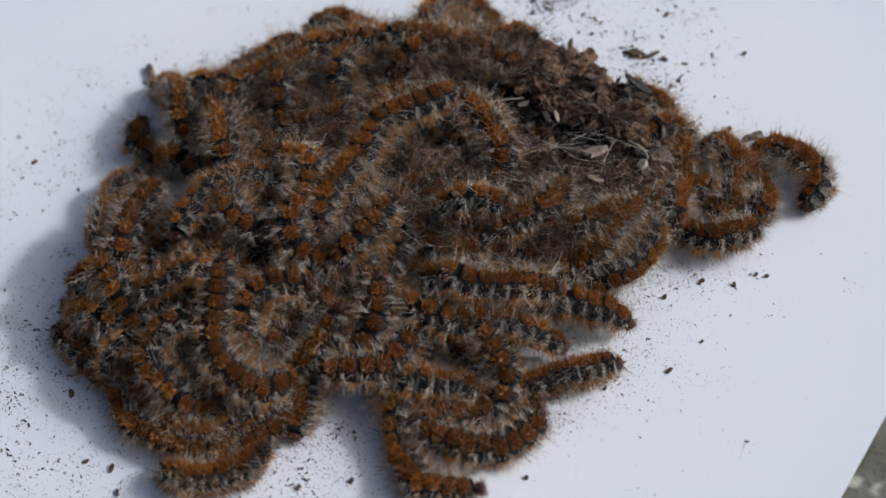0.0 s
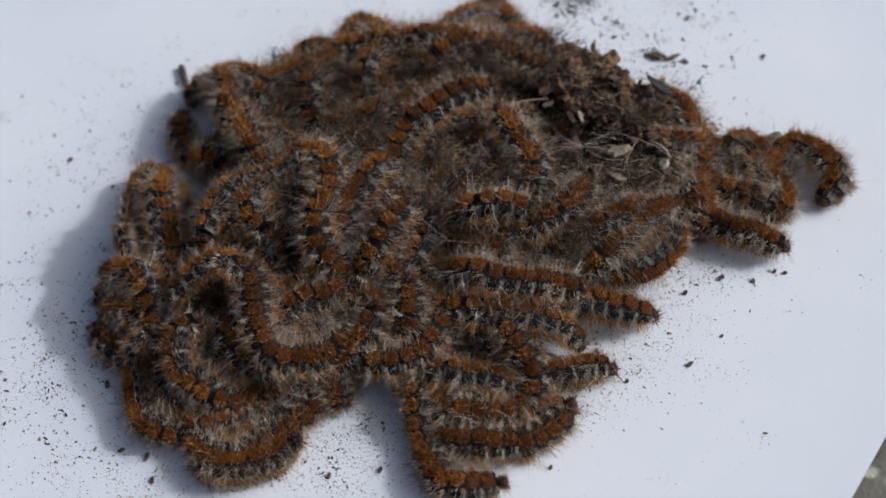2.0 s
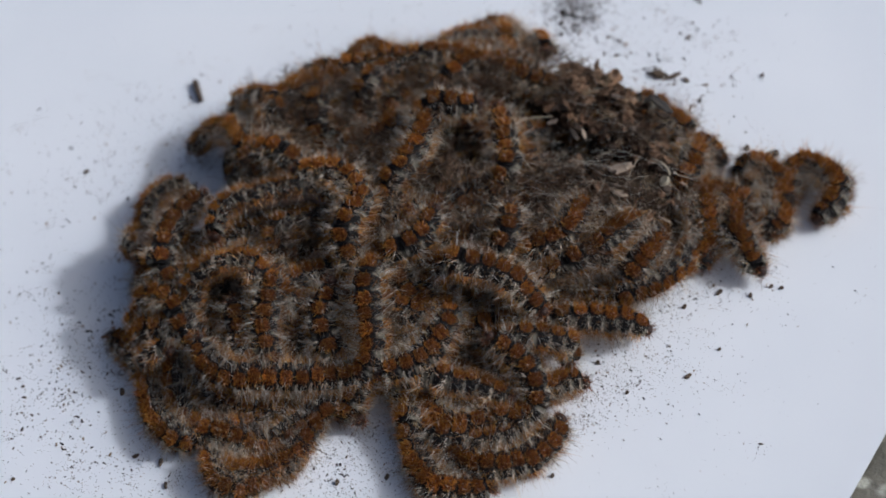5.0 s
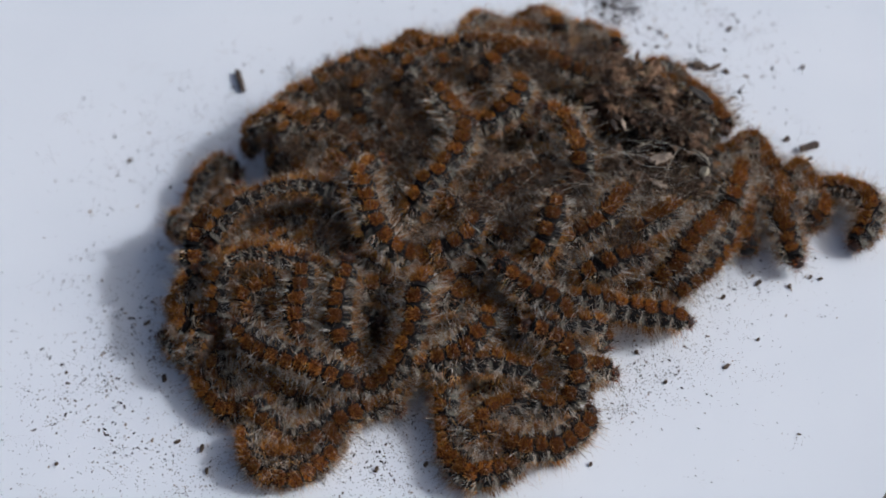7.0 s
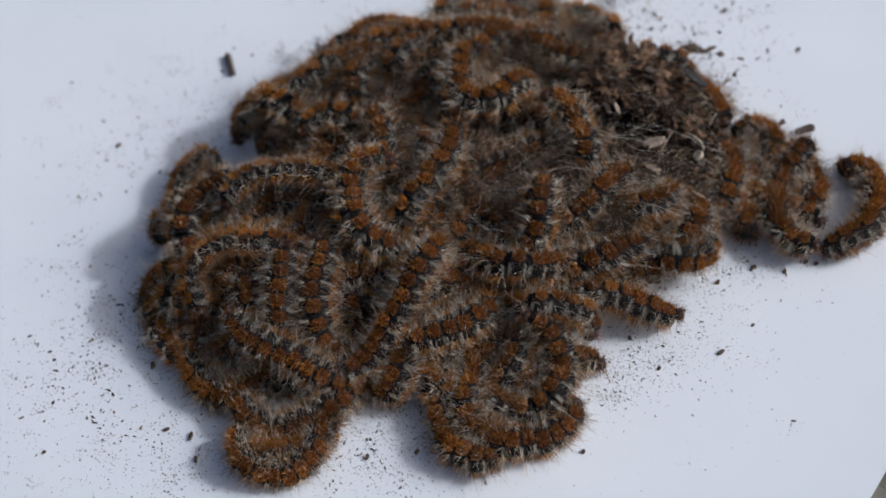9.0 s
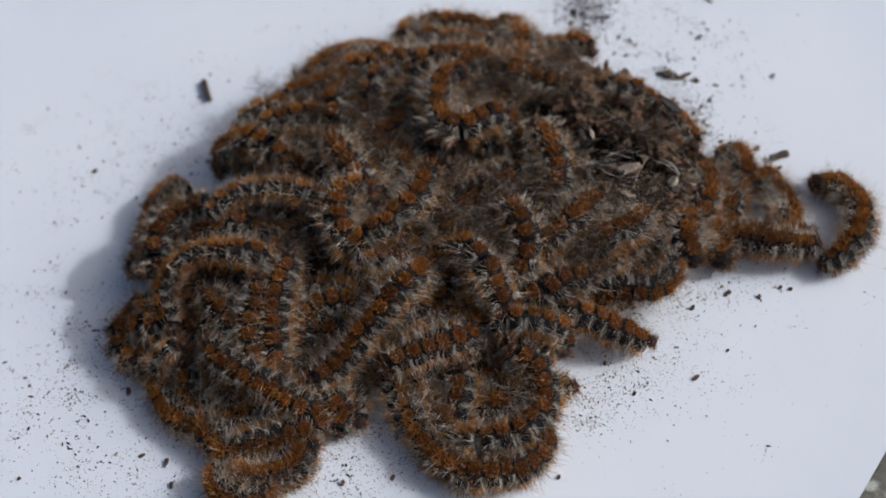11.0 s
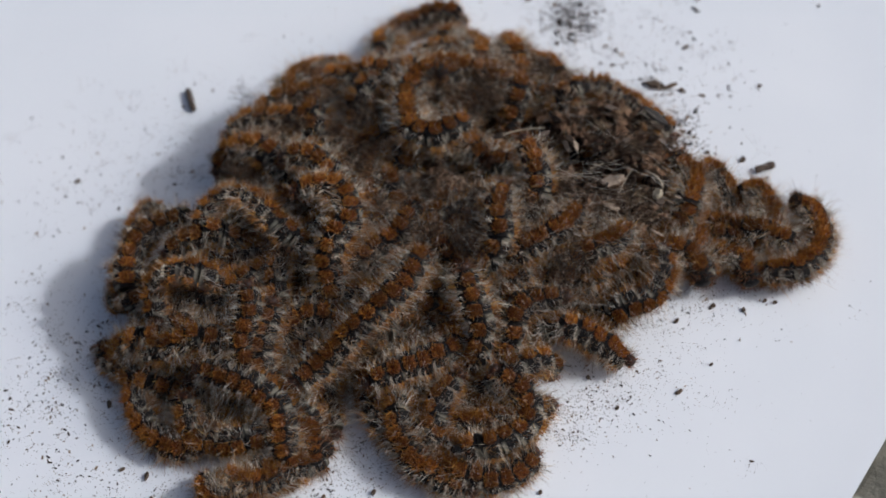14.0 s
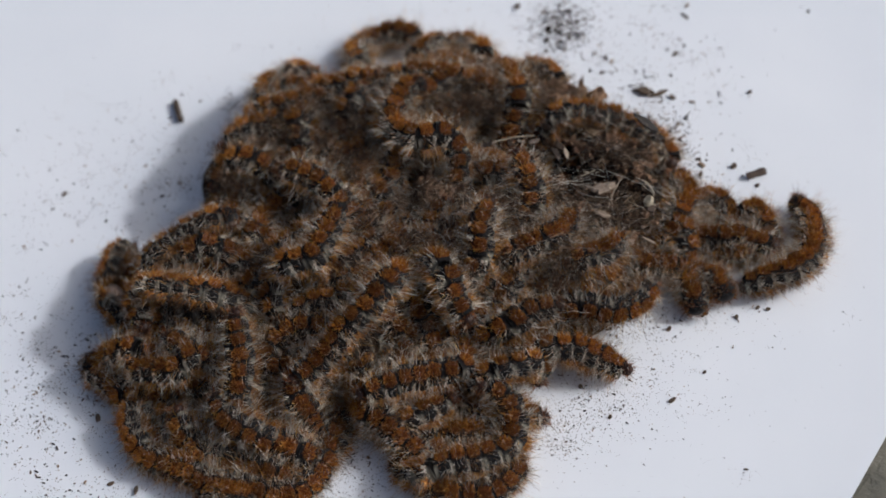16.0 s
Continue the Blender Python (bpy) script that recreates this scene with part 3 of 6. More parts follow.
def crumb(v, f, rnd, x, y, z, length, thick, tumble=False):
    """One bent six-cornered bit added to a mesh; sizes in mm."""
    turn = Euler((rnd.uniform(-1, 1) if tumble else rnd.uniform(-0.2, 0.2), rnd.uniform(-1, 1) if tumble else rnd.uniform(-0.2, 0.2), rnd.uniform(0, 6.28))).to_matrix()
    w = length * rnd.uniform(0.22, 0.7)
    n = len(v)
    for cx, cy in ((-0.5, -0.3), (0.45, -0.5), (0.5, 0.3), (-0.4, 0.5)):
        for cz in (0, 1):
            p = turn @ Vector((cx * length * rnd.uniform(0.7, 1.2), cy * w * rnd.uniform(0.6, 1.2), (cz - (0.5 if tumble else 0)) * thick * rnd.uniform(0.7, 1.1)))
            v.append(((x + p.x) * MM, (y + p.y) * MM, max(0.02, z + p.z) * MM))
    for a, b in ((0, 2), (2, 4), (4, 6), (6, 0)):
        f.append((n + a, n + b, n + b + 1, n + a + 1))
    f.append((n, n + 6, n + 4, n + 2))
    f.append((n + 1, n + 3, n + 5, n + 7))


# ---- frass on the paper ----
def build_frass():
    rnd = random.Random(11)
    # centre, spread, count, largest bit, all in mm
    for cx, cy, sx, sy, count, big in ((-80, -8, 18, 16, 620, 0.8), (-72, 10, 10, 14, 260, 0.9), (-70, 52, 12, 12, 200, 0.7), (-52, 66, 14, 9, 110, 0.7),
                                       (-22, -26, 7, 11, 520, 0.7), (27, -13, 9, 6, 300, 0.5), (33, -21, 10, 5, 130, 0.5), (20, -24, 5, 4, 170, 0.55), (41, -3, 7, 6, 150, 0.5), (49, -1, 8, 4, 170, 0.6),
                                       (46, 58, 11, 14, 520, 1.0), (36.5, 79, 3.4, 4.0, 420, 1.1), (5, 84, 30, 6, 120, 0.7), (20, -38, 30, 8, 70, 0.5),
                                       (-45, -30, 22, 6, 240, 0.6), (60, 20, 22, 30, 90, 0.5), (-60, -28, 14, 8, 160, 0.6), (54, 42, 2.6, 5, 130, 1.3), (-65, 5, 3, 4.5, 60, 1.5),
                                       (-51, 50, 6, 5, 90, 0.9), (62, 31, 5, 2, 16, 1.2)):
        v, f = [], []
        heaps = [(rnd.gauss(cx, sx), rnd.gauss(cy, sy)) for n in range(max(8, count // 8))]
        for n in range(int(4.2 * count)):
            x, y = rnd.gauss(cx, sx), rnd.gauss(cy, sy)
            if n % 2 and big < 1.1:
                hx, hy = rnd.choice(heaps)
                x, y = rnd.gauss(hx, 1.5), rnd.gauss(hy, 1.1)
            s = min(big * 1.1, 0.09 + rnd.expovariate(1 / (0.13 * big)))
            if rnd.random() < 0.009:
                s = rnd.uniform(0.6, 1.25) * big
            crumb(v, f, rnd, x, y, 0.03, s, 0.35 * s)
        tagged(new("frass_crumbs", mesh("frass_crumbs", v, f, CHIP if cx == 36.5 else CRUMB)), "fine dark brown frass crumbs strewn over paper", "frass", kind="stuff")
    # single pellets: x, y, length, width, turn
    for x, y, a, b, turn in ((72.3, 51.5, 1.3, 1.0, 20), (51.7, -2.8, 1.4, 1.1, 10), (41.7, -21.1, 2.3, 1.0, 25), (13.1, -38.2, 1.2, 1.1, 0),
                             (-17.2, -33.3, 1.6, 1.2, 40), (-59.3, -22.8, 1.2, 2.4, -15), (-66.5, -5.4, 1.5, 2.4, 5), (-73.6, 52.7, 1.8, 0.9, 10),
                             (48.8, -16, 1.1, 0.8, 15), (51.9, -38, 1.1, 0.5, -30), (25.4, -15, 1.2, 1.1, 0), (-26.5, -32.9, 1.5, 1.1, 70),
                             (-58.5, -28, 1.1, 2.0, 0), (-87.5, -21.6, 1.1, 0.9, 0), (-86.1, -0.6, 1.0, 0.7, 0), (61.7, -3.3, 1.3, 0.9, 15),
                             (29.7, -22.6, 1.1, 1.0, 0), (27.9, 87.1, 2.2, 1.4, 10), (89.7, 72.1, 0.9, 0.8, 0), (59.2, 65.7, 2.0, 0.9, 40),
                             (63.6, -4, 1.2, 1.0, 0), (64.8, 32.1, 1.6, 1.0, 10), (-64, -20.5, 2.3, 0.9, 5), (64.5, 9.5, 1.3, 1.2, 0), (33, -3, 1.8, 0.9, 5),
                             (44.2, -5.1, 1.5, 1.2, 20), (57.3, -4.7, 1.4, 1.0, 70), (51.2, -3.2, 1.3, 0.8, 10), (57.8, 31.5, 2.0, 1.1, 60), (64.7, 32.3, 1.9, 1.3, 30), (68.3, 26.4, 1.5, 0.9, 0), (-65.4, 5.7, 2.2, 1.6, 40), (-60.7, -2.9, 1.8, 2.4, 20)):
        ob = new("frass_pellet", chip_mesh("frass_pellet", rnd, (0.75 * a, 0.75 * b), CRUMB, 0.7, 8, 0.25))
        ob.matrix_basis = pose(x * MM, y * MM, 0.03 * MM, 0, 0, turn)
        tagged(ob, "dark brown dried frass pellet lying on paper", "frass pellet", "frass pellets")
    # curled husk behind the heap
    ob = new("husk", chip_mesh("husk", rnd, (3.6, 1.9), CRUMB, 0.55, 13, 0.55))
    ob.matrix_basis = pose(50.6 * MM, 56.2 * MM, 0.03 * MM, 0, 0, -25)
    tagged(ob, "dark lumpy plant husk lying on paper", "husk")
    ob = new("husk", chip_mesh("husk", rnd, (4.2, 1.0), CRUMB, 0.6, 11, 0.4))
    ob.matrix_basis = pose(53.6 * MM, 55.0 * MM, 0.03 * MM, 0, 0, 12)
    tagged(ob, "dark curled plant husk lying on paper", "husk")


def stick_mesh(name, rnd, length, radius, mat, bend=0.05, sides=7, rings=7):
    v, f = [], []
    for i in range(rings):
        u = i / (rings - 1)
        r = radius * (1 + rnd.uniform(-0.15, 0.12)) * (0.85 if i in (0, rings - 1) else 1)
        for k in range(sides):
            a = 2 * math.pi * k / sides
            v.append(((u - 0.5) * length * MM, (r * math.cos(a) + bend * length * math.sin(math.pi * u)) * MM, (r * math.sin(a) + rnd.uniform(-0.1, 0.1) * r) * MM))
    for i in range(rings - 1):
        for k in range(sides):
            f.append((i * sides + k, i * sides + (k + 1) % sides, (i + 1) * sides + (k + 1) % sides, (i + 1) * sides + k))
    f.append(tuple(range(sides)))
    f.append(tuple(range(rings * sides - 1, (rings - 1) * sides - 1, -1)))
    return mesh(name, v, f, mat)


def build_litter():
    """Sticks on the paper and single bits caught in the nest."""
    rnd = random.Random(21)
    ob = new("twig_piece", stick_mesh("twig_piece", rnd, 6.4, 0.75, CHIP, 0.0))
    ob.matrix_basis = pose(-48.7 * MM, 71 * MM, 0.8 * MM, 0, 0, 100)
    tagged(ob, "short brown twig piece lying on paper", "twig")
    ob = new("twig_piece", stick_mesh("twig_piece", rnd, 4.0, 0.8, CHIP, 0.02))
    ob.matrix_basis = pose(68.7 * MM, 29 * MM, 0.85 * MM, 0, 0, 12)
    tagged(ob, "short grey-brown twig piece beside the heap on paper", "twig")

    def bump_at(x, y):
        return dome(x, y) + nest_bump(x, y)

    def put(name, me, x, y, up, rx, ry, rz, label, category):
        ob = new(name, me)
        ob.matrix_basis = pose(x * MM, y * MM, (bump_at(x, y) + up + 1.2) * MM, rx, ry, rz)
        tagged(ob, label, category)

    put("bark_flake", chip_mesh("bark_flake", rnd, (5.0, 3.4), BARK, 0.22, 15, 0.32), 35.8, 18, 2.2, -25, 8, 10, "pale pinkish bark flake caught in the nest", "bark flake")
    put("bark_flake", chip_mesh("bark_flake", rnd, (3.6, 2.0), BARK, 0.2, 13, 0.4), 35, 13, 2.0, -20, 15, -40, "pale brown bark flake caught in the nest", "bark flake")
    put("seed", chip_mesh("seed", rnd, (2.6, 2.3), SEED, 0.35, 12, 0.05), 44.6, 16.3, 2.8, -30, 20, 70, "cream oval seed husk caught in the nest", "seed")
    put("dark_scale", chip_mesh("dark_scale", rnd, (6.2, 1.9), DARK, 0.2, 9, 0.2), 47.5, 37, 5.0, 15, 30, -38, "dark pointed bud scale on the nest", "bud scale")
    for x, y, l, r, rx, rz in ((44.4, 20, 6, 0.28, 0, 115), (38, 17, 9, 0.10, 0, 60), (20, 33, 10, 0.16, 0, 5), (30, 14, 7, 0.10, 0, 40), (26, 20, 6, 0.10, 0, 150),
                               (46, 16, 6, 0.13, 0, 100), (5, 40, 8, 0.12, 0, -8), (10, 16, 5, 0.09, 0, 40), (40, 8, 6, 0.1, 0, 70), (33, 22, 5, 0.1, 0, 20)):
        put("straw_stem", stick_mesh("straw_stem", rnd, l, r, STRAW, rnd.uniform(-0.18, 0.18)), x, y, rnd.uniform(1.2, 2.6), 0, rnd.uniform(-12, 12), rz,
            "thin dry straw stem caught in the nest", "straw")
    for n in range(40):
        x, y = rnd.gauss(37, 10), rnd.gauss(27, 11)
        put("bark_chip", chip_mesh("bark_chip", rnd, (rnd.uniform(1.5, 3.4), rnd.uniform(0.9, 1.8)), rnd.choice((DEBRIS, DEBRIS, DEBRIS, CHIP, CHIP, BARK) if n % 4 else (DEBRIS, CHIP)), 0.25, 7, 0.35), x, y, rnd.uniform(1.2, 2.6),
            rnd.uniform(-40, 20), rnd.uniform(-30, 30), rnd.uniform(0, 360), "small brown bark chip caught in the nest", "bark chip")


# ---- caterpillars ----
RINGS, LENGTH = 13, 38.0
STEP = LENGTH / (RINGS + 0.6)


def build_caterpillar(seed, label):
    rnd = random.Random(seed)
    thing = tagged(new("caterpillar"), label, "caterpillar", "processionary caterpillars in the heap")
    ring = ring_mesh(STEP * 1.28, 2.35)
    tufts = [tuft_mesh(rnd) for n in range(3)]
    fringes = [(fringe_mesh(1, rnd), fringe_mesh(-1, rnd)) for n in range(5)]
    head = part("head", head_mesh(), thing, "small dark reddish-brown shiny head")
    head.matrix_basis = pose(LENGTH / 2 * MM, 0, 0)
    part("head_hair", whisker_mesh(rnd), head)
    tip, tip_hair = head_mesh(2.0, SKIN), whisker_mesh(rnd, 1.8)
    for i in range(RINGS):
        seg = part("body_segment", ring if i < RINGS - 1 else tip, thing)
        seg.location = ((LENGTH / 2 - (i + 1) * STEP) * MM, 0, 0)
        s = (0.86, 0.96)[i] if i < 2 else (0.95 if i == RINGS - 1 else 0.9 if i == RINGS - 2 else 1.0)
        seg.scale = (1.03, 1.18 * s, 1.18 * s)
        if i == RINGS - 1:
            part("tail_hair", tip_hair, seg)
            continue
        part("dorsal_tuft", tufts[rnd.randrange(3)], seg, "short bright orange-brown hair tuft")
        part("hair_fringe", fringes[rnd.randrange(5)][0], seg, "long pale grey side hair")
        part("hair_fringe", fringes[rnd.randrange(5)][1], seg, "long pale grey side hair")
    return thing


SORTS = [build_caterpillar(31, "hairy caterpillar with orange back tufts and grey side hair"),
         build_caterpillar(47, "hairy orange-brown caterpillar with dark slate bars"),
         build_caterpillar(59, "hairy rust-backed caterpillar with cream stripes between black bars"),
         build_caterpillar(83, "shaggy brown caterpillar with sparse silvery side hair")]
TRACED, BURIED, BEHIND = 67, 36, 8
WAITING = list(reversed(SORTS + [copy_thing(SORTS[n % 4], Matrix()) for n in range(TRACED + BURIED + BEHIND - 4)]))


def smooth_line(points, steps=8):
    """A curve through points of any dimension."""
    p = [np.array(q, float) for q in points]
    p = [2 * p[0] - p[1]] + p + [2 * p[-1] - p[-2]]
    out = []
    for a, b, c, d in zip(p, p[1:], p[2:], p[3:]):
        for k in range(steps):
            u = k / steps
            out.append(0.5 * (2 * b + (c - a) * u + (2 * a - 5 * b + 4 * c - d) * u * u + (3 * b - a - 3 * c + d) * u ** 3))
    out.append(p[-2])
    return np.array(out)


def evenly(line, count, length):
    """count points at even steps along a line, run on past its end where it is too short."""
    d = np.linalg.norm(np.diff(line, axis=0), axis=1)
    s = np.r_[0, np.cumsum(d)]
    want = np.linspace(0, length, count)
    out = np.stack([np.interp(want, s, line[:, k]) for k in range(3)], 1)
    over = want > s[-1]
    if over.any():
        way = (line[-1] - line[-3]) / np.linalg.norm(line[-1] - line[-3])
        out[over] = line[-1] + (want[over] - s[-1])[:, None] * way
    return out


POINTS = 27


def body_line(flat, layer, length):
    """The 3D line of a body from its visible stretch: the rest dives into the heap towards its middle."""
    xy = [(flat[k], flat[k + 1]) for k in range(0, len(flat), 2)]
    line = smooth_line(xy)
    way = line[-1] - line[-4]
    way = way / np.linalg.norm(way)
    rows = [(x, y, layer - 50 if layer > 25 else dome(x, y) + 2.7 + layer) for x, y in line]
    layer = 2.0 if layer > 25 else layer
    at, sink = np.array(line[-1]), 0.0
    for n in range(14):
        inward = np.array(CENTRE) - at
        far = np.linalg.norm(inward)
        way = way + 0.7 * inward / max(far, 12)
        way = way / np.linalg.norm(way)
        at = at + way * 2.5
        sink = min(15.0, sink + 3.0)
        rows.append((at[0], at[1], max(2.5, dome(at[0], at[1]) + 2.7 + layer - sink)))
    return evenly(np.array(rows), POINTS, length)


def bends(line):
    """A body line as its middle, the headings and lengths of its links in plan, and its heights over the heap."""
    d = np.diff(line[:, :2], axis=0)
    turn = np.unwrap(np.arctan2(d[:, 1], d[:, 0]))
    over = [z - dome(x, y) for x, y, z in line]
    return np.r_[line[:, :2].mean(axis=0), turn, np.hypot(d[:, 0], d[:, 1]), over]


def follow(lines):
    """All key lines as bends, with head and tail the same way round and the least turn from key to key."""
    out = [bends(lines[0])]
    links = slice(2, 1 + POINTS)
    for line in lines[1:]:
        best = None
        for b in (bends(line), bends(line[::-1])):
            lap = 2 * math.pi * round(float(np.mean(out[-1][links] - b[links])) / (2 * math.pi))
            b[links] += lap
            cost = float(np.abs(out[-1][links] - b[links]).max())
            if best is None or cost < best[0]:
                best = (cost, b)
        out.append(best[1])
    return out


def unbend(b):
    """The 3D line again from its bends."""
    turn, size, over = b[2:1 + POINTS], b[1 + POINTS:2 * POINTS], b[2 * POINTS:]
    xy = np.zeros((POINTS, 2))
    xy[1:, 0] = np.cumsum(np.cos(turn) * size)
    xy[1:, 1] = np.cumsum(np.sin(turn) * size)
    xy += b[:2] - xy.mean(axis=0)
    return np.array([(x, y, max(2.5, dome(x, y) + h)) for (x, y), h in zip(xy, over)])


def between(times, lines, t):
    """The bends at a time, glided from key to key."""
    if t <= times[0]:
        return lines[0]
    if t >= times[-1]:
        return lines[-1]
    i = max(k for k in range(len(times)) if times[k] <= t)
    i = min(i, len(times) - 2)
    t0, t1 = times[i], times[i + 1]
    u = (t - t0) / (t1 - t0)

    def rate(k):
        if k in (0, len(times) - 1):
            return np.zeros_like(lines[0])
        return 0.6 * (lines[k + 1] - lines[k - 1]) / (times[k + 1] - times[k - 1])

    a, b = rate(i) * (t1 - t0), rate(i + 1) * (t1 - t0)
    return (2 * u ** 3 - 3 * u * u + 1) * lines[i] + (u ** 3 - 2 * u * u + u) * a + (3 * u * u - 2 * u ** 3) * lines[i + 1] + (u ** 3 - u * u) * b


BEATS = [k * 0.4 for k in range(41)]


def crawl(layer, roll, *keys, length=LENGTH):
    """Keys a caterpillar and each of its rings: layer is its height over the heap in mm (from 50 on, over the paper), roll its lean in degrees,
    a key the seconds, how far it has sunk into the heap, and x, y of points along its back in mm, head first."""
    thing = WAITING.pop()
    rings = sorted(thing.children, key=lambda c: -c.matrix_basis.translation.x)
    times = [k[0] for k in keys]
    lines = follow([body_line(k[2:], layer - k[1], length) for k in keys])
    rows = {ob: [] for ob in rings}
    wobble = random.Random(int(abs(lines[0][0]) * 100))
    p1, p2 = wobble.uniform(0, 6.28), wobble.uniform(0, 6.28)
    odd = [(wobble.uniform(-7, 7) + 13 * math.sin(0.45 * i + p1), wobble.uniform(-7, 7), wobble.uniform(-0.25, 0.25),
            wobble.uniform(-0.2, 0.3) + 0.8 * math.sin(0.6 * i + p2)) for i in range(len(rings))]
    for ob in rings:
        ob.scale = [k * wobble.uniform(0.94, 1.07) for k in ob.scale]
    roots = []
    for t in BEATS:
        line = evenly(unbend(between(times, lines, t)), RINGS + 1, length * (1 - 0.6 / (RINGS + 0.6)))
        line[:, 2] = np.maximum(line[:, 2], 2.5)
        mid = line[RINGS // 2]
        root = pose(mid[0] * MM, mid[1] * MM, 0)
        roots.append((t, root))
        back = root.inverted()
        for i, ob in enumerate(rings):
            p = Vector(line[i])
            x = Vector(line[max(i - 1, 0)] - line[min(i + 1, RINGS)]).normalized()
            e = 1.0
            up = Vector(((dome(p.x - e, p.y) - dome(p.x + e, p.y)) / 4, (dome(p.x, p.y - e) - dome(p.x, p.y + e)) / 4, 1))
            y = up.cross(x).normalized()
            z = x.cross(y)
            m = Matrix((x, y, z)).transposed().to_4x4() @ pose(0, (odd[i][2] + 3.1 * math.sin(radians(roll))) * MM, odd[i][3] * MM, roll + odd[i][0], 0, odd[i][1])
            rows[ob].append((t, back @ Matrix.Translation(p * MM) @ m))
    walk(thing, roots)
    for ob in rings:
        walk(ob, rows[ob])


build_ground()
build_paper()
build_nest()
build_frass()
build_litter()


def motions():
    # upring
    crawl(1, -55,
          (0, 0, -50.1, 43.0, -54.6, 41.8, -58.6, 38.2, -59.4, 25.1, -59.5, 15.3),
          (1.5, 0, -51.3, 42.7, -57.1, 42.8, -60.4, 38.2, -60.6, 26.2, -61.2, 15.3),
          (3.2, 0, -49.8, 41.6, -55.1, 43.1, -59.8, 39.7, -61.7, 32.5, -61.4, 20.4, -61.9, 13.7),
          (5.3, 0, -50.1, 42.7, -54.9, 42.9, -60.3, 39.3, -62.7, 32.2, -62.4, 21.1, -60.2, 13.6),
          (7.5, 0, -48.2, 43.7, -52.9, 46.2, -57.8, 42.4, -60.9, 36.0, -62.5, 28.7, -61.4, 16.3),
          (9.7, 0, -50.7, 39.7, -54.8, 42.8, -59.6, 39.8, -62.7, 34.3, -63.9, 25.6, -63.5, 14.7),
          (11.8, 0, -51.6, 39.7, -55.1, 42.7, -59.8, 39.8, -62.8, 33.5, -64.6, 26.4, -64.4, 19.2),
          (14, 0, -52.7, 38.6, -58.0, 39.6, -61.5, 35.0, -63.5, 28.0, -64.9, 21.1, -64.4, 13.9),
          (16, 0, -59.0, 34.0, -61.9, 33.1, -64.2, 28.4, -65.3, 22.9, -62.5, 12.6))
    # upring2
    crawl(0.5, 30,
          (0, 0, -44.9, 29.1, -48.1, 23.3, -50.5, 15.8, -51.7, 12.5),
          (1.5, 0, -49.0, 40.1, -49.9, 22.9, -51.9, 13.8, -52.9, 9.2),
          (3.2, 0, -44.7, 26.3, -49.3, 24.3, -51.8, 18.6, -53.8, 12.6),
          (5.3, 0, -45.5, 28.9, -49.5, 24.9, -52.0, 19.8, -53.9, 13.6),
          (7.5, 0, -46.4, 26.6, -50.0, 23.9, -53.7, 19.6, -56.3, 15.1),
          (9.7, 0, -45.8, 23.8, -50.0, 24.3, -53.7, 21.4, -55.5, 16.5),
          (11.8, 0, -46.1, 25.4, -52.1, 25.2, -55.1, 22.0, -57.0, 18.0),
          (14, 0, -46.9, 24.2, -53.0, 25.2, -57.3, 20.9, -58.5, 13.2),
          (16, 8, -46.9, 24.2, -53.0, 25.2, -57.3, 20.9, -58.5, 13.2))
    # bump
    crawl(1, 0,
          (0, 0, -66.6, 12.7, -61.3, 12.4, -57.5, 12.0, -54.2, 7.2, -52.5, 1.2),
          (1.5, 0, -67.4, 12.9, -64.3, 16.0, -58.7, 11.4, -55.3, 6.4, -54.2, 0.5),
          (3.2, 0, -66.0, 7.7, -62.2, 9.2, -56.9, 7.5, -54.3, 2.8, -53.8, -2.5),
          (5.3, 0, -62.5, 6.0, -58.5, 7.4, -53.7, 4.9, -51.9, -0.6),
          (7.5, 0, -56.4, 7.6, -61.1, 8.2, -62.8, 6.7, -61.4, 1.8),
          (9.7, 0, -55.4, 3.4, -64.5, 11.4, -65.7, 6.1, -64.1, -1.0),
          (11.8, 0, -60.0, 4.8, -64.1, 8.6, -65.7, 4.1, -64.1, -0.9),
          (14, 0, -60.4, 3.0, -55.0, -1.5, -48.1, -2.4, -42.1, -3.9),
          (16, 0, -59.0, 2.3, -55.2, -2.7, -48.5, -5.0, -45.0, -4.1))
    # darkhead
    crawl(-0.6, 0,
          (0, 0, -68.6, 8.3, -64.9, 3.7, -61.3, -2.1),
          (1.5, 0, -68.1, 7.7, -65.4, 3.2, -62.3, -1.3),
          (3.2, 0, -67.0, 5.6, -64.8, 0.5, -62.2, -4.0),
          (5.3, 0, -67.9, 7.0, -64.5, 3.7, -61.3, -2.3),
          (7.5, 0, -65.8, 3.3, -63.1, 0.8, -60.0, -3.8),
          (9.7, 0, -65.3, 5.7, -63.9, 0.0, -61.1, -5.8),
          (11.8, 0, -67.8, 7.7, -64.5, 3.6, -61.2, -1.0),
          (14, 0, -67.5, 7.4, -63.6, 1.3, -57.3, -5.0),
          (16, 0, -67.4, 7.8, -64.6, 1.9, -58.5, -3.9))
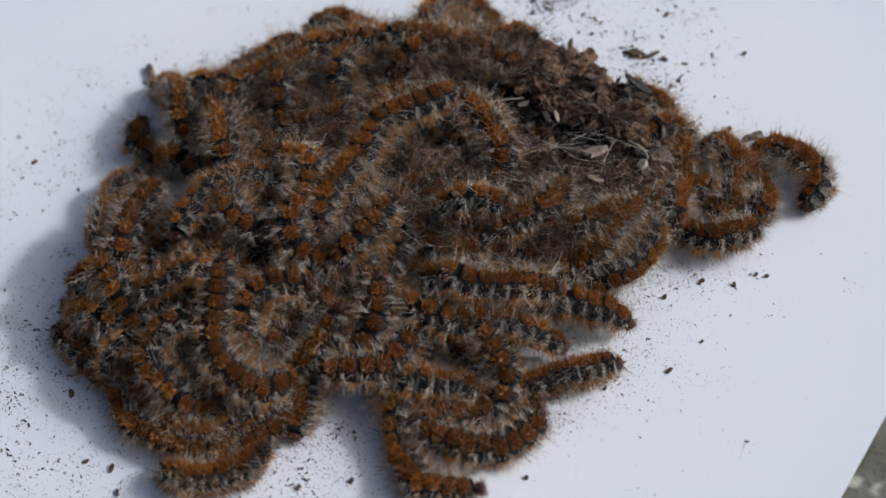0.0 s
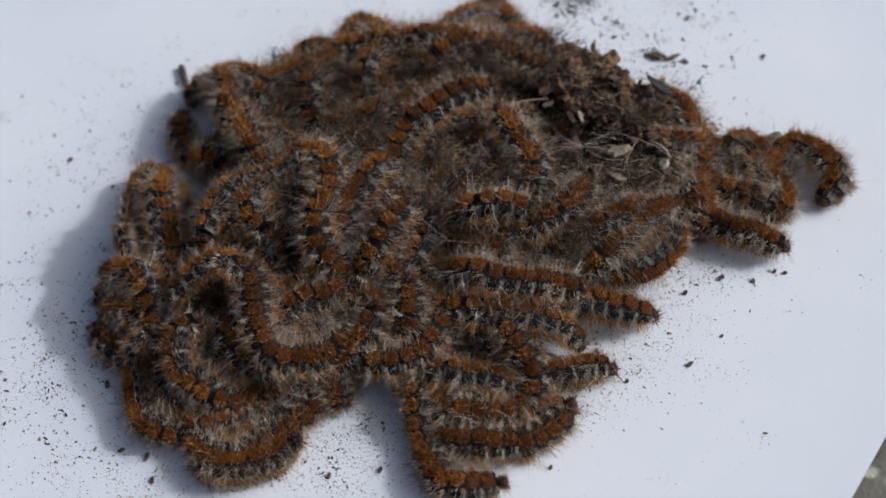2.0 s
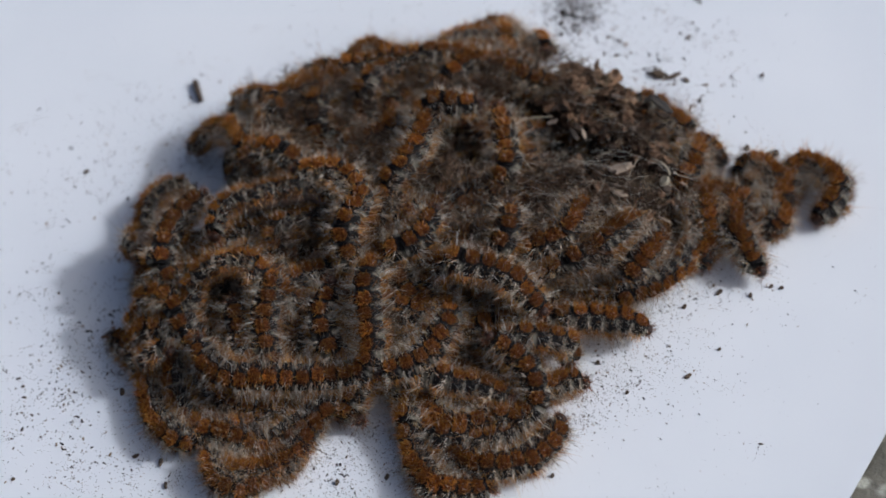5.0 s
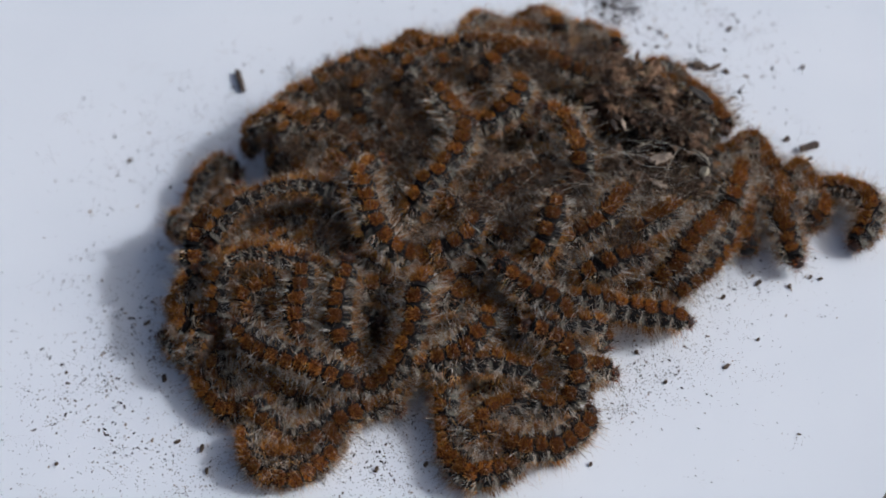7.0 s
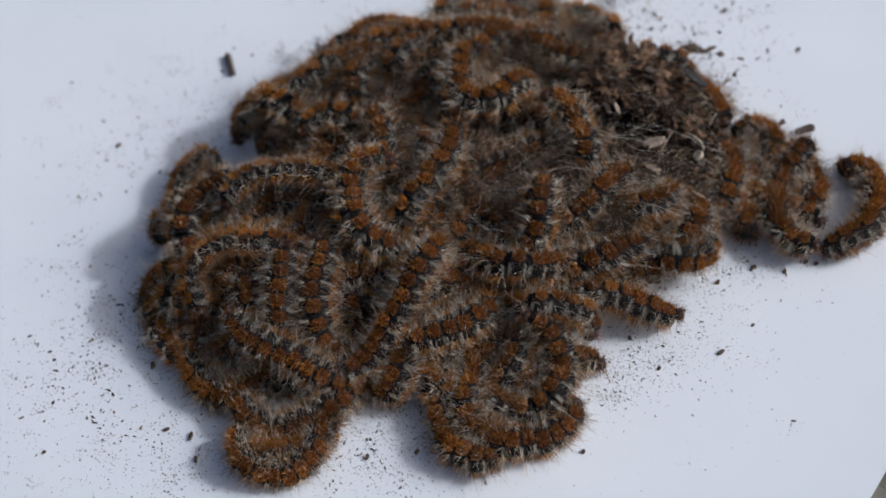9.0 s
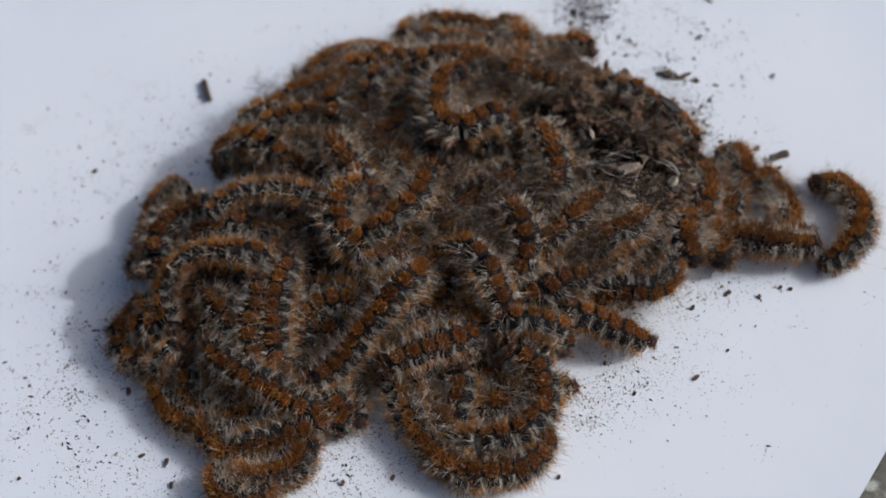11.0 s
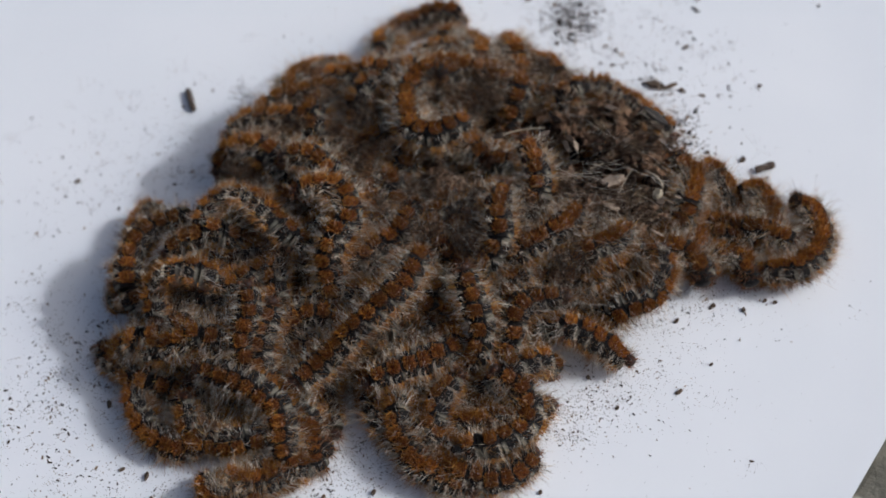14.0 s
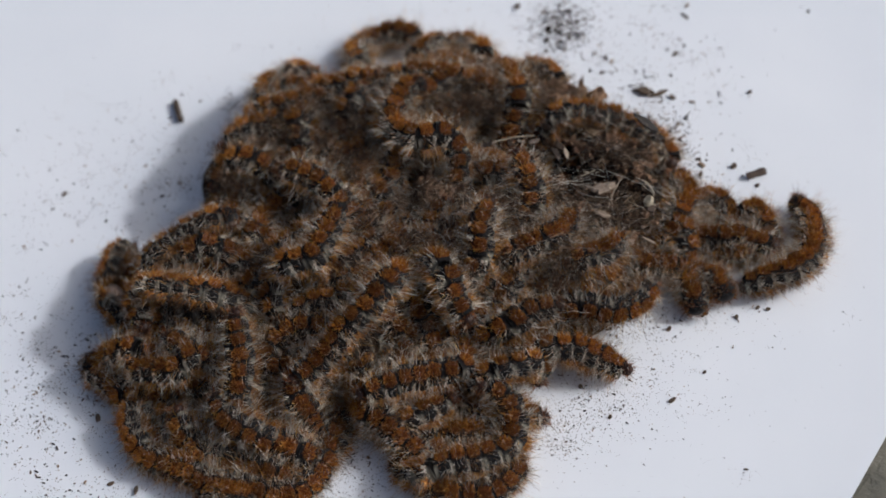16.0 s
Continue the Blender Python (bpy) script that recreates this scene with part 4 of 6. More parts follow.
    # outer
    crawl(0.6, -40,
          (0, 0, -51.8, -1.7, -56.4, -2.7, -58.7, -5.5, -58.1, -11.0, -55.7, -16.9, -51.2, -20.1),
          (1.5, 0, -54.5, -1.1, -59.3, -2.3, -61.6, -6.2, -61.2, -13.2, -58.2, -19.3, -53.1, -22.0),
          (3.2, 0, -53.3, -2.0, -58.1, -1.7, -61.9, -4.9, -62.6, -12.5, -61.2, -19.7, -55.0, -24.5),
          (5.3, 0, -54.6, -2.4, -60.0, -2.0, -62.2, -7.0, -60.7, -15.0, -55.4, -21.7),
          (7.5, 0, -56.7, -0.9, -58.9, -5.1, -58.3, -12.2, -54.0, -17.9),
          (9.7, 0, -60.8, -1.3, -60.4, -8.0, -58.8, -13.5, -54.6, -18.1),
          (11.8, 0, -53.5, -3.9, -60.4, -3.3, -60.5, -11.1, -56.8, -18.8, -52.2, -23.3),
          (14, 0, -61.1, -2.6, -62.0, -8.3, -59.5, -15.8, -54.8, -20.3),
          (16, 0, -60.6, -4.9, -60.6, -12.5, -57.0, -19.4, -50.7, -23.0, -45.7, -27.5))
    # lobe
    crawl(0, -40,
          (0, 0, -52.9, -20.6, -47.9, -23.3, -43.0, -25.4, -38.5, -25.1, -34.6, -22.2, -29.1, -18.6),
          (1.5, 0, -52.8, -23.0, -47.8, -26.9, -41.7, -28.0, -37.4, -25.1, -34.0, -22.0, -29.5, -19.2),
          (3.2, 0, -50.4, -23.7, -49.1, -29.4, -44.1, -33.9, -38.9, -32.4, -35.2, -24.5, -30.4, -19.2),
          (5.3, 0, -51.9, -23.8, -50.0, -30.3, -44.9, -34.2, -39.5, -32.0, -32.9, -27.7, -26.6, -20.6),
          (7.5, 0, -52.1, -21.2, -51.2, -28.3, -47.2, -33.6, -41.4, -34.8, -36.0, -32.0, -33.0, -26.9),
          (9.7, 0, -51.7, -25.7, -51.3, -31.9, -46.8, -36.2, -40.5, -37.2, -35.6, -33.3, -33.1, -26.9),
          (11.8, 0, -50.8, -26.9, -50.7, -32.3, -46.5, -36.4, -41.3, -36.3, -38.1, -30.8),
          (14, 0, -49.9, -26.6, -48.3, -32.2, -43.2, -34.9, -37.9, -33.7, -35.9, -28.0),
          (16, 0, -46.9, -28.2, -39.6, -29.4, -32.5, -31.3, -27.8, -30.9))
    # lobe2
    crawl(1, -32,
          (1.8, 8, -48.9, -19.9, -43.7, -23.9, -37.4, -25.7, -30.8, -22.4, -25.3, -19.6),
          (5.3, 0, -48.9, -19.9, -43.7, -23.9, -37.4, -25.7, -30.8, -22.4, -25.3, -19.6),
          (7.5, 0, -49.8, -16.4, -48.1, -21.9, -43.0, -27.8, -37.7, -28.0, -32.2, -25.2, -26.7, -22.3),
          (9.7, 0, -51.3, -18.9, -49.3, -24.2, -43.1, -27.7, -36.6, -26.3, -32.3, -25.2, -27.8, -21.6),
          (11.8, 0, -53.7, -13.4, -53.0, -19.1, -49.0, -24.1, -42.7, -24.6, -36.4, -24.4, -30.0, -23.1),
          (14, 0, -51.6, -11.0, -51.7, -15.6, -48.8, -19.7, -42.9, -22.4, -37.0, -21.9),
          (16, 0, -51.2, -11.8, -49.7, -17.4, -44.7, -21.7, -38.2, -24.3, -33.1, -27.6))
    # inner
    crawl(3.5, -18,
          (0, 0, -41.6, -3.0, -46.6, -4.5, -49.4, -8.2, -48.9, -12.0, -45.3, -16.6),
          (1.5, 0, -45.8, -4.1, -50.3, -4.7, -51.9, -8.8, -51.6, -12.6, -47.8, -17.1),
          (3.2, 0, -46.7, -4.2, -49.8, -6.6, -48.8, -11.2, -45.0, -15.1, -40.0, -17.6, -34.9, -18.8),
          (5.3, 0, -50.2, -5.5, -48.0, -10.0, -43.0, -13.9, -35.6, -15.3, -28.3, -15.7, -21.0, -15.6),
          (7.5, 0, -50.5, -4.8, -46.6, -9.3, -41.0, -13.0, -35.5, -16.3, -30.1, -18.8),
          (9.7, 0, -49.6, -6.7, -45.2, -11.7, -39.2, -15.8, -33.9, -19.8, -29.5, -21.0),
          (11.8, 0, -49.8, -6.7, -43.7, -11.1, -38.9, -15.4, -34.2, -19.3, -30.4, -20.7),
          (14, 0, -47.3, -9.2, -41.6, -11.7, -36.6, -14.7, -33.1, -19.3, -33.2, -24.5),
          (16, 0, -42.9, -12.4, -39.9, -17.8, -34.2, -21.3, -27.3, -24.7))
    # column
    crawl(4.5, 0,
          (0, 0, -33.7, 3.6, -34.9, -1.0, -36.3, -5.3, -37.3, -9.5, -35.1, -14.7, -31.1, -17.5, -26.1, -16.6),
          (1.5, 0, -33.9, 3.0, -35.2, -2.1, -36.7, -6.4, -36.2, -11.9, -32.1, -14.7, -27.7, -15.4, -23.4, -13.9),
          (3.2, 0, -34.0, -7.6, -31.4, -10.7, -27.9, -14.5, -22.0, -16.1, -18.3, -13.1, -16.3, -8.2),
          (5.3, 0, -23.6, -15.8, -17.5, -15.6, -15.2, -11.6, -15.9, -5.8, -15.1, -1.3),
          (7.5, 0, -29.0, -19.2, -24.2, -18.5, -19.5, -17.1, -15.5, -12.6, -13.6, -7.6),
          (9.7, 0, -29.4, -18.2, -23.3, -15.5, -18.8, -11.7, -14.3, -8.0, -8.5, -1.9),
          (11.8, 0, -29.8, -15.2, -24.3, -12.8, -19.1, -10.0, -14.2, -7.3, -8.9, -3.6),
          (14, 0, -29.1, -14.7, -24.0, -11.9, -18.3, -9.1, -12.9, -6.5, -7.7, -3.0, -3.3, 1.9),
          (16, 0, -26.9, -12.6, -21.9, -9.9, -15.9, -6.3, -11.1, -3.8, -6.3, 0.5))
    # bar
    crawl(1, 0,
          (0, 0, -19.3, -1.4, -24.2, -1.0, -29.0, -2.2, -31.5, -4.9),
          (1.5, 0, -20.5, -1.5, -25.2, -1.6, -28.9, -1.9, -31.9, -4.1),
          (3.2, 0, -21.2, -0.1, -26.0, -0.5, -30.2, -3.3, -32.0, -6.2),
          (7.5, 0, -47.8, -2.3, -47.8, 2.9, -43.7, 3.8, -39.3, 2.6),
          (11, 8, -47.8, -2.3, -47.8, 2.9, -43.7, 3.8, -39.3, 2.6))
    # q1
    crawl(2.2, 0,
          (1.8, 8, -33.0, 4.0, -34.7, -0.9, -36.0, -5.4, -36.1, -10.1),
          (5.3, 0, -33.0, 4.0, -34.7, -0.9, -36.0, -5.4, -36.1, -10.1),
          (7.5, 0, -35.5, 4.3, -36.7, -0.7, -37.9, -5.4, -38.0, -10.1),
          (9.7, 0, -36.7, 4.3, -38.3, -0.5, -39.0, -5.3, -39.7, -9.8),
          (11.8, 0, -37.7, 2.7, -37.1, -1.5, -39.4, -5.8, -39.4, -9.5),
          (14, 0, -35.9, 4.0, -35.8, -1.2, -37.4, -5.6, -37.3, -10.3),
          (16, 0, -36.3, 1.0, -36.4, -3.9, -36.1, -8.6, -37.8, -12.8))
    # q2
    crawl(1.2, 10,
          (1.8, 8, -22.2, 0.4, -24.5, -4.0, -24.8, -8.4),
          (5.3, 0, -22.2, 0.4, -24.5, -4.0, -24.8, -8.4),
          (7.5, 0, -27.2, 3.3, -28.1, -1.4, -29.8, -5.4, -30.9, -8.9),
          (9.7, 0, -30.6, 5.8, -29.5, 1.2, -31.7, -3.3, -32.7, -9.7),
          (11.8, 0, -30.9, 7.3, -33.5, 2.3, -35.4, -3.2, -36.7, -8.6),
          (14, 0, -31.1, 0.4, -32.8, -4.1, -34.5, -8.4),
          (16, 8, -31.1, 0.4, -32.8, -4.1, -34.5, -8.4))
    # crown
    crawl(1.6, 30,
          (0, 0, -50.2, 4.6, -44.8, 4.8, -39.4, 5.3, -35.4, 3.2),
          (1.5, 0, -51.9, 4.5, -46.7, 5.3, -40.1, 5.5, -36.1, 2.7),
          (3.2, 0, -48.7, 0.4, -45.5, 3.6, -40.2, 6.5, -35.0, 3.9, -33.4, -0.6),
          (5.3, 0, -52.1, 1.7, -49.9, 6.5, -43.9, 8.7, -37.2, 7.8, -32.7, 2.6),
          (7.5, 0, -54.8, -2.3, -53.5, 3.5, -50.2, 8.1, -44.4, 8.5, -37.7, 6.4),
          (9.7, 0, -57.1, -1.3, -57.6, 5.3, -52.5, 8.8, -45.4, 9.8, -38.7, 7.6),
          (11.8, 0, -56.9, 1.1, -56.4, 7.4, -52.5, 13.2, -46.0, 14.5, -38.2, 11.8),
          (14, 0, -55.9, 3.2, -55.0, 9.1, -51.5, 12.0, -45.7, 11.0),
          (16, 0, -56.0, 4.6, -56.3, 10.7, -52.5, 12.7, -45.7, 9.8, -40.2, 7.9))
    # arch
    crawl(1.6, 32,
          (0, 0, -43.6, 13.5, -39.0, 19.2, -35.7, 22.2, -30.8, 23.6, -24.4, 22.3),
          (1.5, 0, -44.6, 12.6, -39.8, 19.7, -34.6, 23.1, -28.0, 23.3, -22.4, 26.2),
          (3.2, 0, -46.6, 12.6, -42.8, 19.5, -38.2, 21.5, -32.6, 22.6, -25.8, 24.8),
          (5.3, 0, -45.9, 16.1, -42.8, 21.6, -36.4, 23.1, -30.7, 23.6, -24.0, 23.2),
          (7.5, 0, -56.0, 16.2, -49.8, 20.4, -42.6, 22.7, -35.7, 22.5, -29.0, 19.6),
          (9.7, 0, -46.2, 20.6, -42.6, 23.9, -35.7, 23.6, -29.0, 21.4, -23.5, 18.4),
          (11.8, 0, -48.2, 21.2, -43.5, 23.9, -37.8, 24.9, -31.0, 24.1, -25.5, 20.7),
          (14, 0, -46.1, 20.2, -42.6, 25.0, -36.3, 26.7, -31.2, 22.4, -27.5, 16.2),
          (16, 0, -34.4, 24.2, -40.7, 24.1, -47.7, 22.5, -53.0, 19.9))
    # pale
    crawl(3.2, 0,
          (0, 0, -21.9, 24.7, -17.3, 21.8, -16.8, 16.0, -19.8, 11.5, -21.2, 6.9),
          (1.5, 0, -23.3, 25.9, -19.2, 22.3, -19.2, 15.7, -21.7, 11.0, -23.3, 5.8),
          (3.2, 0, -25.7, 22.9, -20.7, 23.9, -16.5, 20.4, -17.3, 12.1, -20.5, 6.4),
          (5.3, 0, -27.0, 25.3, -21.5, 23.5, -17.2, 20.6, -15.5, 14.5, -18.1, 9.6),
          (7.5, 0, -16.0, 18.6, -21.0, 17.6, -22.1, 11.6, -21.2, 5.6),
          (9.7, 0, -14.5, 17.8, -18.8, 18.8, -22.4, 15.4, -22.9, 8.8, -22.2, 4.9),
          (11.8, 0, -13.4, 17.8, -17.8, 17.3, -19.2, 13.5, -18.6, 8.1),
          (14, 0, -24.8, 21.4, -20.4, 22.1, -15.6, 19.1, -15.2, 13.5, -17.9, 10.0),
          (16, 0, -14.0, 18.4, -17.2, 12.2, -19.8, 7.6, -24.6, 7.5))
    # curl
    crawl(1, 20,
          (0, 0, -26.6, 8.6, -31.9, 13.9, -32.6, 20.2, -28.2, 23.3),
          (1.5, 0, -30.8, 8.8, -35.0, 14.0, -35.5, 19.1, -31.5, 21.8),
          (3.2, 0, -31.3, 9.4, -33.4, 14.6, -30.7, 18.0),
          (6.7, 8, -31.3, 9.4, -33.4, 14.6, -30.7, 18.0))
    # rib
    crawl(1.8, 0,
          (0, 0, -16.3, 7.0, -13.6, 13.8, -10.0, 18.4, -5.1, 25.9),
          (1.5, 0, -17.7, 6.2, -15.4, 12.6, -12.4, 16.7, -9.3, 20.3),
          (3.2, 0, -0.8, 32.3, -4.1, 26.5, -7.4, 21.1, -11.2, 16.1),
          (5.3, 0, 1.9, 35.4, -1.4, 31.0, -3.7, 25.0, -7.4, 21.2),
          (7.5, 0, -1.2, 30.0, -2.8, 23.2, -6.3, 17.9, -11.7, 13.3),
          (9.7, 0, -2.0, 24.0, -3.7, 18.4, -7.6, 12.1, -12.5, 6.6),
          (11.8, 0, -2.5, 19.9, -6.4, 13.5, -12.3, 9.3, -17.8, 7.7),
          (15.3, 8, -2.5, 19.9, -6.4, 13.5, -12.3, 9.3, -17.8, 7.7))
    # rib2
    crawl(2, 0,
          (0, 0, -1.7, 9.6, -5.1, 7.1, -8.4, 4.8, -11.8, 2.7),
          (1.5, 0, -5.3, 9.3, -7.7, 6.6, -11.2, 3.8, -13.8, 0.4),
          (3.2, 0, -4.0, 8.7, -7.5, 6.2, -10.5, 3.2),
          (5.3, 0, -0.9, 10.2, -3.6, 5.6, -9.2, 4.0),
          (8.8, 8, -0.9, 10.2, -3.6, 5.6, -9.2, 4.0))
    # mid
    crawl(2.2, 0,
          (0, 0, -14.9, -6.7, -16.6, -10.1, -19.5, -11.8, -24.0, -14.1),
          (1.5, 0, -15.7, -7.5, -17.9, -10.8, -21.0, -13.1, -25.5, -15.2),
          (3.2, 0, -6.5, -7.7, -7.2, -11.7, -10.9, -15.5),
          (6.7, 8, -6.5, -7.7, -7.2, -11.7, -10.9, -15.5))
    # lump
    crawl(2.6, 0,
          (0, 0, -19.2, -16.2, -14.0, -16.7, -8.0, -16.8, -4.0, -13.4),
          (1.5, 0, -17.2, -16.6, -12.1, -17.2, -6.8, -15.8, -3.1, -12.3),
          (3.2, 0, -18.1, -17.4, -12.7, -17.4, -7.4, -16.1, -3.7, -12.4),
          (5.3, 0, -15.7, -17.1, -10.2, -16.2, -5.6, -13.6, -2.4, -10.1),
          (7.5, 0, -17.6, -17.3, -12.1, -17.1, -7.1, -15.7, -3.5, -12.9),
          (9.7, 0, -15.3, -16.1, -11.4, -15.0, -5.9, -13.5, -1.5, -12.2),
          (11.8, 0, -14.9, -16.3, -10.3, -14.3, -4.9, -12.7, -0.6, -12.1),
          (14, 0, -15.3, -16.5, -10.8, -15.0, -5.4, -13.5, 0.0, -11.9),
          (16, 0, -14.7, -16.7, -9.2, -15.3, -3.9, -14.1, 2.4, -13.8))
    # post
    crawl(1.8, 0,
          (0, 0, -7.1, -2.4, -7.4, -5.9, -9.5, -10.5),
          (1.5, 0, -7.2, -3.3, -7.3, -6.9, -8.6, -11.3),
          (5, 8, -7.2, -3.3, -7.3, -6.9, -8.6, -11.3))
    # bright
    crawl(2, 0,
          (1.8, 8, 13.3, 11.3, 12.6, 6.8, 11.0, 3.1),
          (5.3, 0, 13.3, 11.3, 12.6, 6.8, 11.0, 3.1),
          (7.5, 0, 15.1, 10.5, 13.1, 5.6, 11.6, 1.5),
          (9.7, 0, 13.4, 12.1, 12.2, 7.0, 11.9, 1.7),
          (11.8, 0, 11.1, 12.5, 13.2, 8.4, 15.3, 4.7),
          (14, 0, 15.1, 18.5, 13.3, 13.1, 13.0, 6.7),
          (16, 0, 14.0, 16.5, 11.7, 11.3, 10.9, 5.2))
    # shoulder
    crawl(2, -30,
          (0, 0, 24.3, -14.4, 20.9, -13.4, 16.7, -12.1, 12.0, -10.6, 5.1, -9.8, 1.0, -7.6),
          (1.5, 0, 23.5, -14.9, 20.2, -13.3, 15.4, -11.7, 10.6, -10.2, 5.6, -9.1, 1.2, -7.9),
          (3.2, 0, 22.8, -16.1, 22.3, -13.1, 17.3, -11.7, 11.2, -10.7, 6.2, -9.6),
          (5.3, 0, 20.6, -17.5, 20.8, -13.8, 16.7, -12.9, 10.5, -11.9),
          (7.5, 0, 20.3, -15.6, 18.8, -12.5, 13.5, -12.0, 8.4, -11.5),
          (9.7, 0, 18.8, -16.7, 18.3, -13.1, 13.4, -11.3, 8.3, -10.2),
          (11.8, 0, 19.3, -14.7, 18.9, -11.1, 14.4, -9.7, 9.3, -9.1),
          (14, 0, 19.6, -16.6, 19.0, -14.0, 14.2, -14.6, 9.8, -15.9),
          (16, 0, 19.0, -16.2, 18.6, -13.1, 13.8, -13.5, 9.6, -14.3))
    # long
    crawl(3.4, -8,
          (0, 0, 24.7, -7.7, 19.8, -6.8, 14.8, -6.7, 9.9, -6.0, 6.2, -4.5),
          (1.5, 0, 25.0, -7.7, 19.4, -7.1, 14.3, -6.8, 9.3, -6.2, 4.6, -4.4),
          (3.2, 0, 23.0, -9.2, 17.0, -7.8, 12.0, -6.4, 7.3, -4.0),
          (5.3, 0, 16.9, -9.0, 14.2, -6.2, 10.5, -3.3, 6.0, -1.7, 2.0, -0.5),
          (7.5, 0, 4.1, -2.7, 7.7, -6.3, 11.5, -8.8, 14.3, -10.9),
          (9.7, 0, 13.4, -8.7, 10.2, -5.9, 6.3, -3.9, 2.5, -1.4),
          (11.8, 0, 9.6, -8.0, 7.6, -4.2, 5.3, 0.6),
          (14, 0, 4.8, 0.4, 5.2, -3.5, 6.5, -8.1),
          (16, 0, 6.9, -6.6, 5.0, -2.9, 3.7, 2.0))
    # finger
    crawl(0.6, -30,
          (0, 0, 36.7, -10.7, 33.5, -9.0, 28.6, -7.8, 24.7, -7.2),
          (1.5, 0, 37.0, -10.0, 32.4, -9.4, 27.4, -8.1, 21.3, -7.8),
          (3.2, 0, 36.7, -9.8, 31.4, -9.3, 26.2, -8.8, 22.1, -8.2),
          (5.3, 0, 35.9, -10.2, 31.3, -9.1, 26.0, -8.6, 20.6, -8.3),
          (7.5, 0, 36.2, -10.7, 31.0, -9.9, 24.7, -9.0, 19.6, -7.4, 14.2, -7.6),
          (9.7, 0, 34.9, -12.8, 30.3, -11.4, 25.4, -9.2, 21.3, -8.2),
          (11.8, 0, 35.0, -12.5, 30.1, -10.4, 25.1, -8.6, 20.3, -6.2),
          (14, 0, 34.3, -14.0, 30.5, -11.0, 26.7, -8.9, 22.7, -7.4),
          (16, 0, 35.1, -14.2, 30.9, -11.4, 25.9, -9.7, 20.7, -9.4))
    # bend
    crawl(3.3, -15,
          (0, 0, 7.7, -12.5, 9.9, -14.4, 10.9, -17.2, 11.7, -20.9, 10.5, -24.7),
          (1.5, 0, 6.5, -13.4, 8.8, -14.9, 9.9, -17.3, 11.2, -21.2, 11.6, -24.8),
          (3.2, 0, 6.6, -13.5, 9.9, -15.6, 12.4, -19.1, 11.8, -22.7),
          (5.3, 0, 4.9, -14.0, 8.8, -16.3, 10.9, -19.4, 11.8, -23.2),
          (7.5, 0, 4.9, -13.7, 9.4, -15.5, 11.9, -19.5, 12.1, -24.7),
          (9.7, 0, 6.5, -15.4, 9.8, -17.6, 10.7, -21.5, 9.4, -26.9, 5.1, -31.7),
          (11.8, 0, 8.2, -16.2, 12.0, -18.4, 12.9, -22.0, 11.6, -27.5, 7.1, -30.4, -0.2, -30.9),
          (14, 0, 7.6, -17.2, 11.8, -20.1, 12.2, -24.7, 8.5, -29.0, 2.6, -30.4),
          (16, 0, 6.9, -18.4, 10.3, -19.8, 11.2, -23.6, 8.3, -29.2, 2.0, -30.5, -4.3, -31.7))
    # strip
    crawl(1.4, -25,
          (0, 0, 11.2, -22.9, 6.1, -20.6, 1.3, -19.0, -4.9, -18.2),
          (1.5, 0, 11.9, -22.4, 6.6, -20.4, 0.7, -18.8, -5.2, -18.1),
          (3.2, 0, 10.3, -21.7, 6.4, -19.9, 1.4, -18.7, -3.7, -17.9),
          (5.3, 0, 8.7, -22.0, 4.8, -20.0, -0.2, -18.5, -5.3, -17.3),
          (7.5, 0, 8.9, -24.2, 6.3, -20.4, 1.9, -17.9, -4.3, -17.0, -9.8, -18.7),
          (9.7, 0, -3.3, -16.2, -2.4, -20.1, -2.6, -25.0),
          (11.8, 0, -2.1, -16.9, -3.7, -20.7, -5.8, -24.8),
          (14, 0, 0.5, -14.6, -3.2, -18.1, -5.3, -23.5),
          (16, 0, 0.7, -16.6, -3.7, -18.7, -7.1, -21.0))
    # stub
    crawl(0.2, -12,
          (0, 0, 32.6, -18.6, 28.4, -19.4, 23.2, -20.2, 17.4, -21.3),
          (1.5, 0, 28.3, -20.0, 23.1, -19.9, 17.8, -20.8, 13.5, -21.8),
          (3.2, 0, 24.6, -20.6, 20.0, -19.5, 15.5, -21.3),
          (5.3, 0, 21.8, -19.7, 18.1, -19.7, 14.2, -20.7),
          (7.5, 0, 20.1, -20.1, 16.5, -18.9, 13.1, -20.8),
          (9.7, 0, 18.6, -20.7, 15.0, -20.0, 11.8, -20.5),
          (11.8, 0, 18.4, -19.6, 14.6, -20.6, 11.3, -21.5),
          (14, 0, 17.3, -20.4, 13.8, -23.0, 10.5, -23.7),
          (16, 0, 17.6, -21.3, 14.5, -21.1, 11.3, -21.6), length=30)
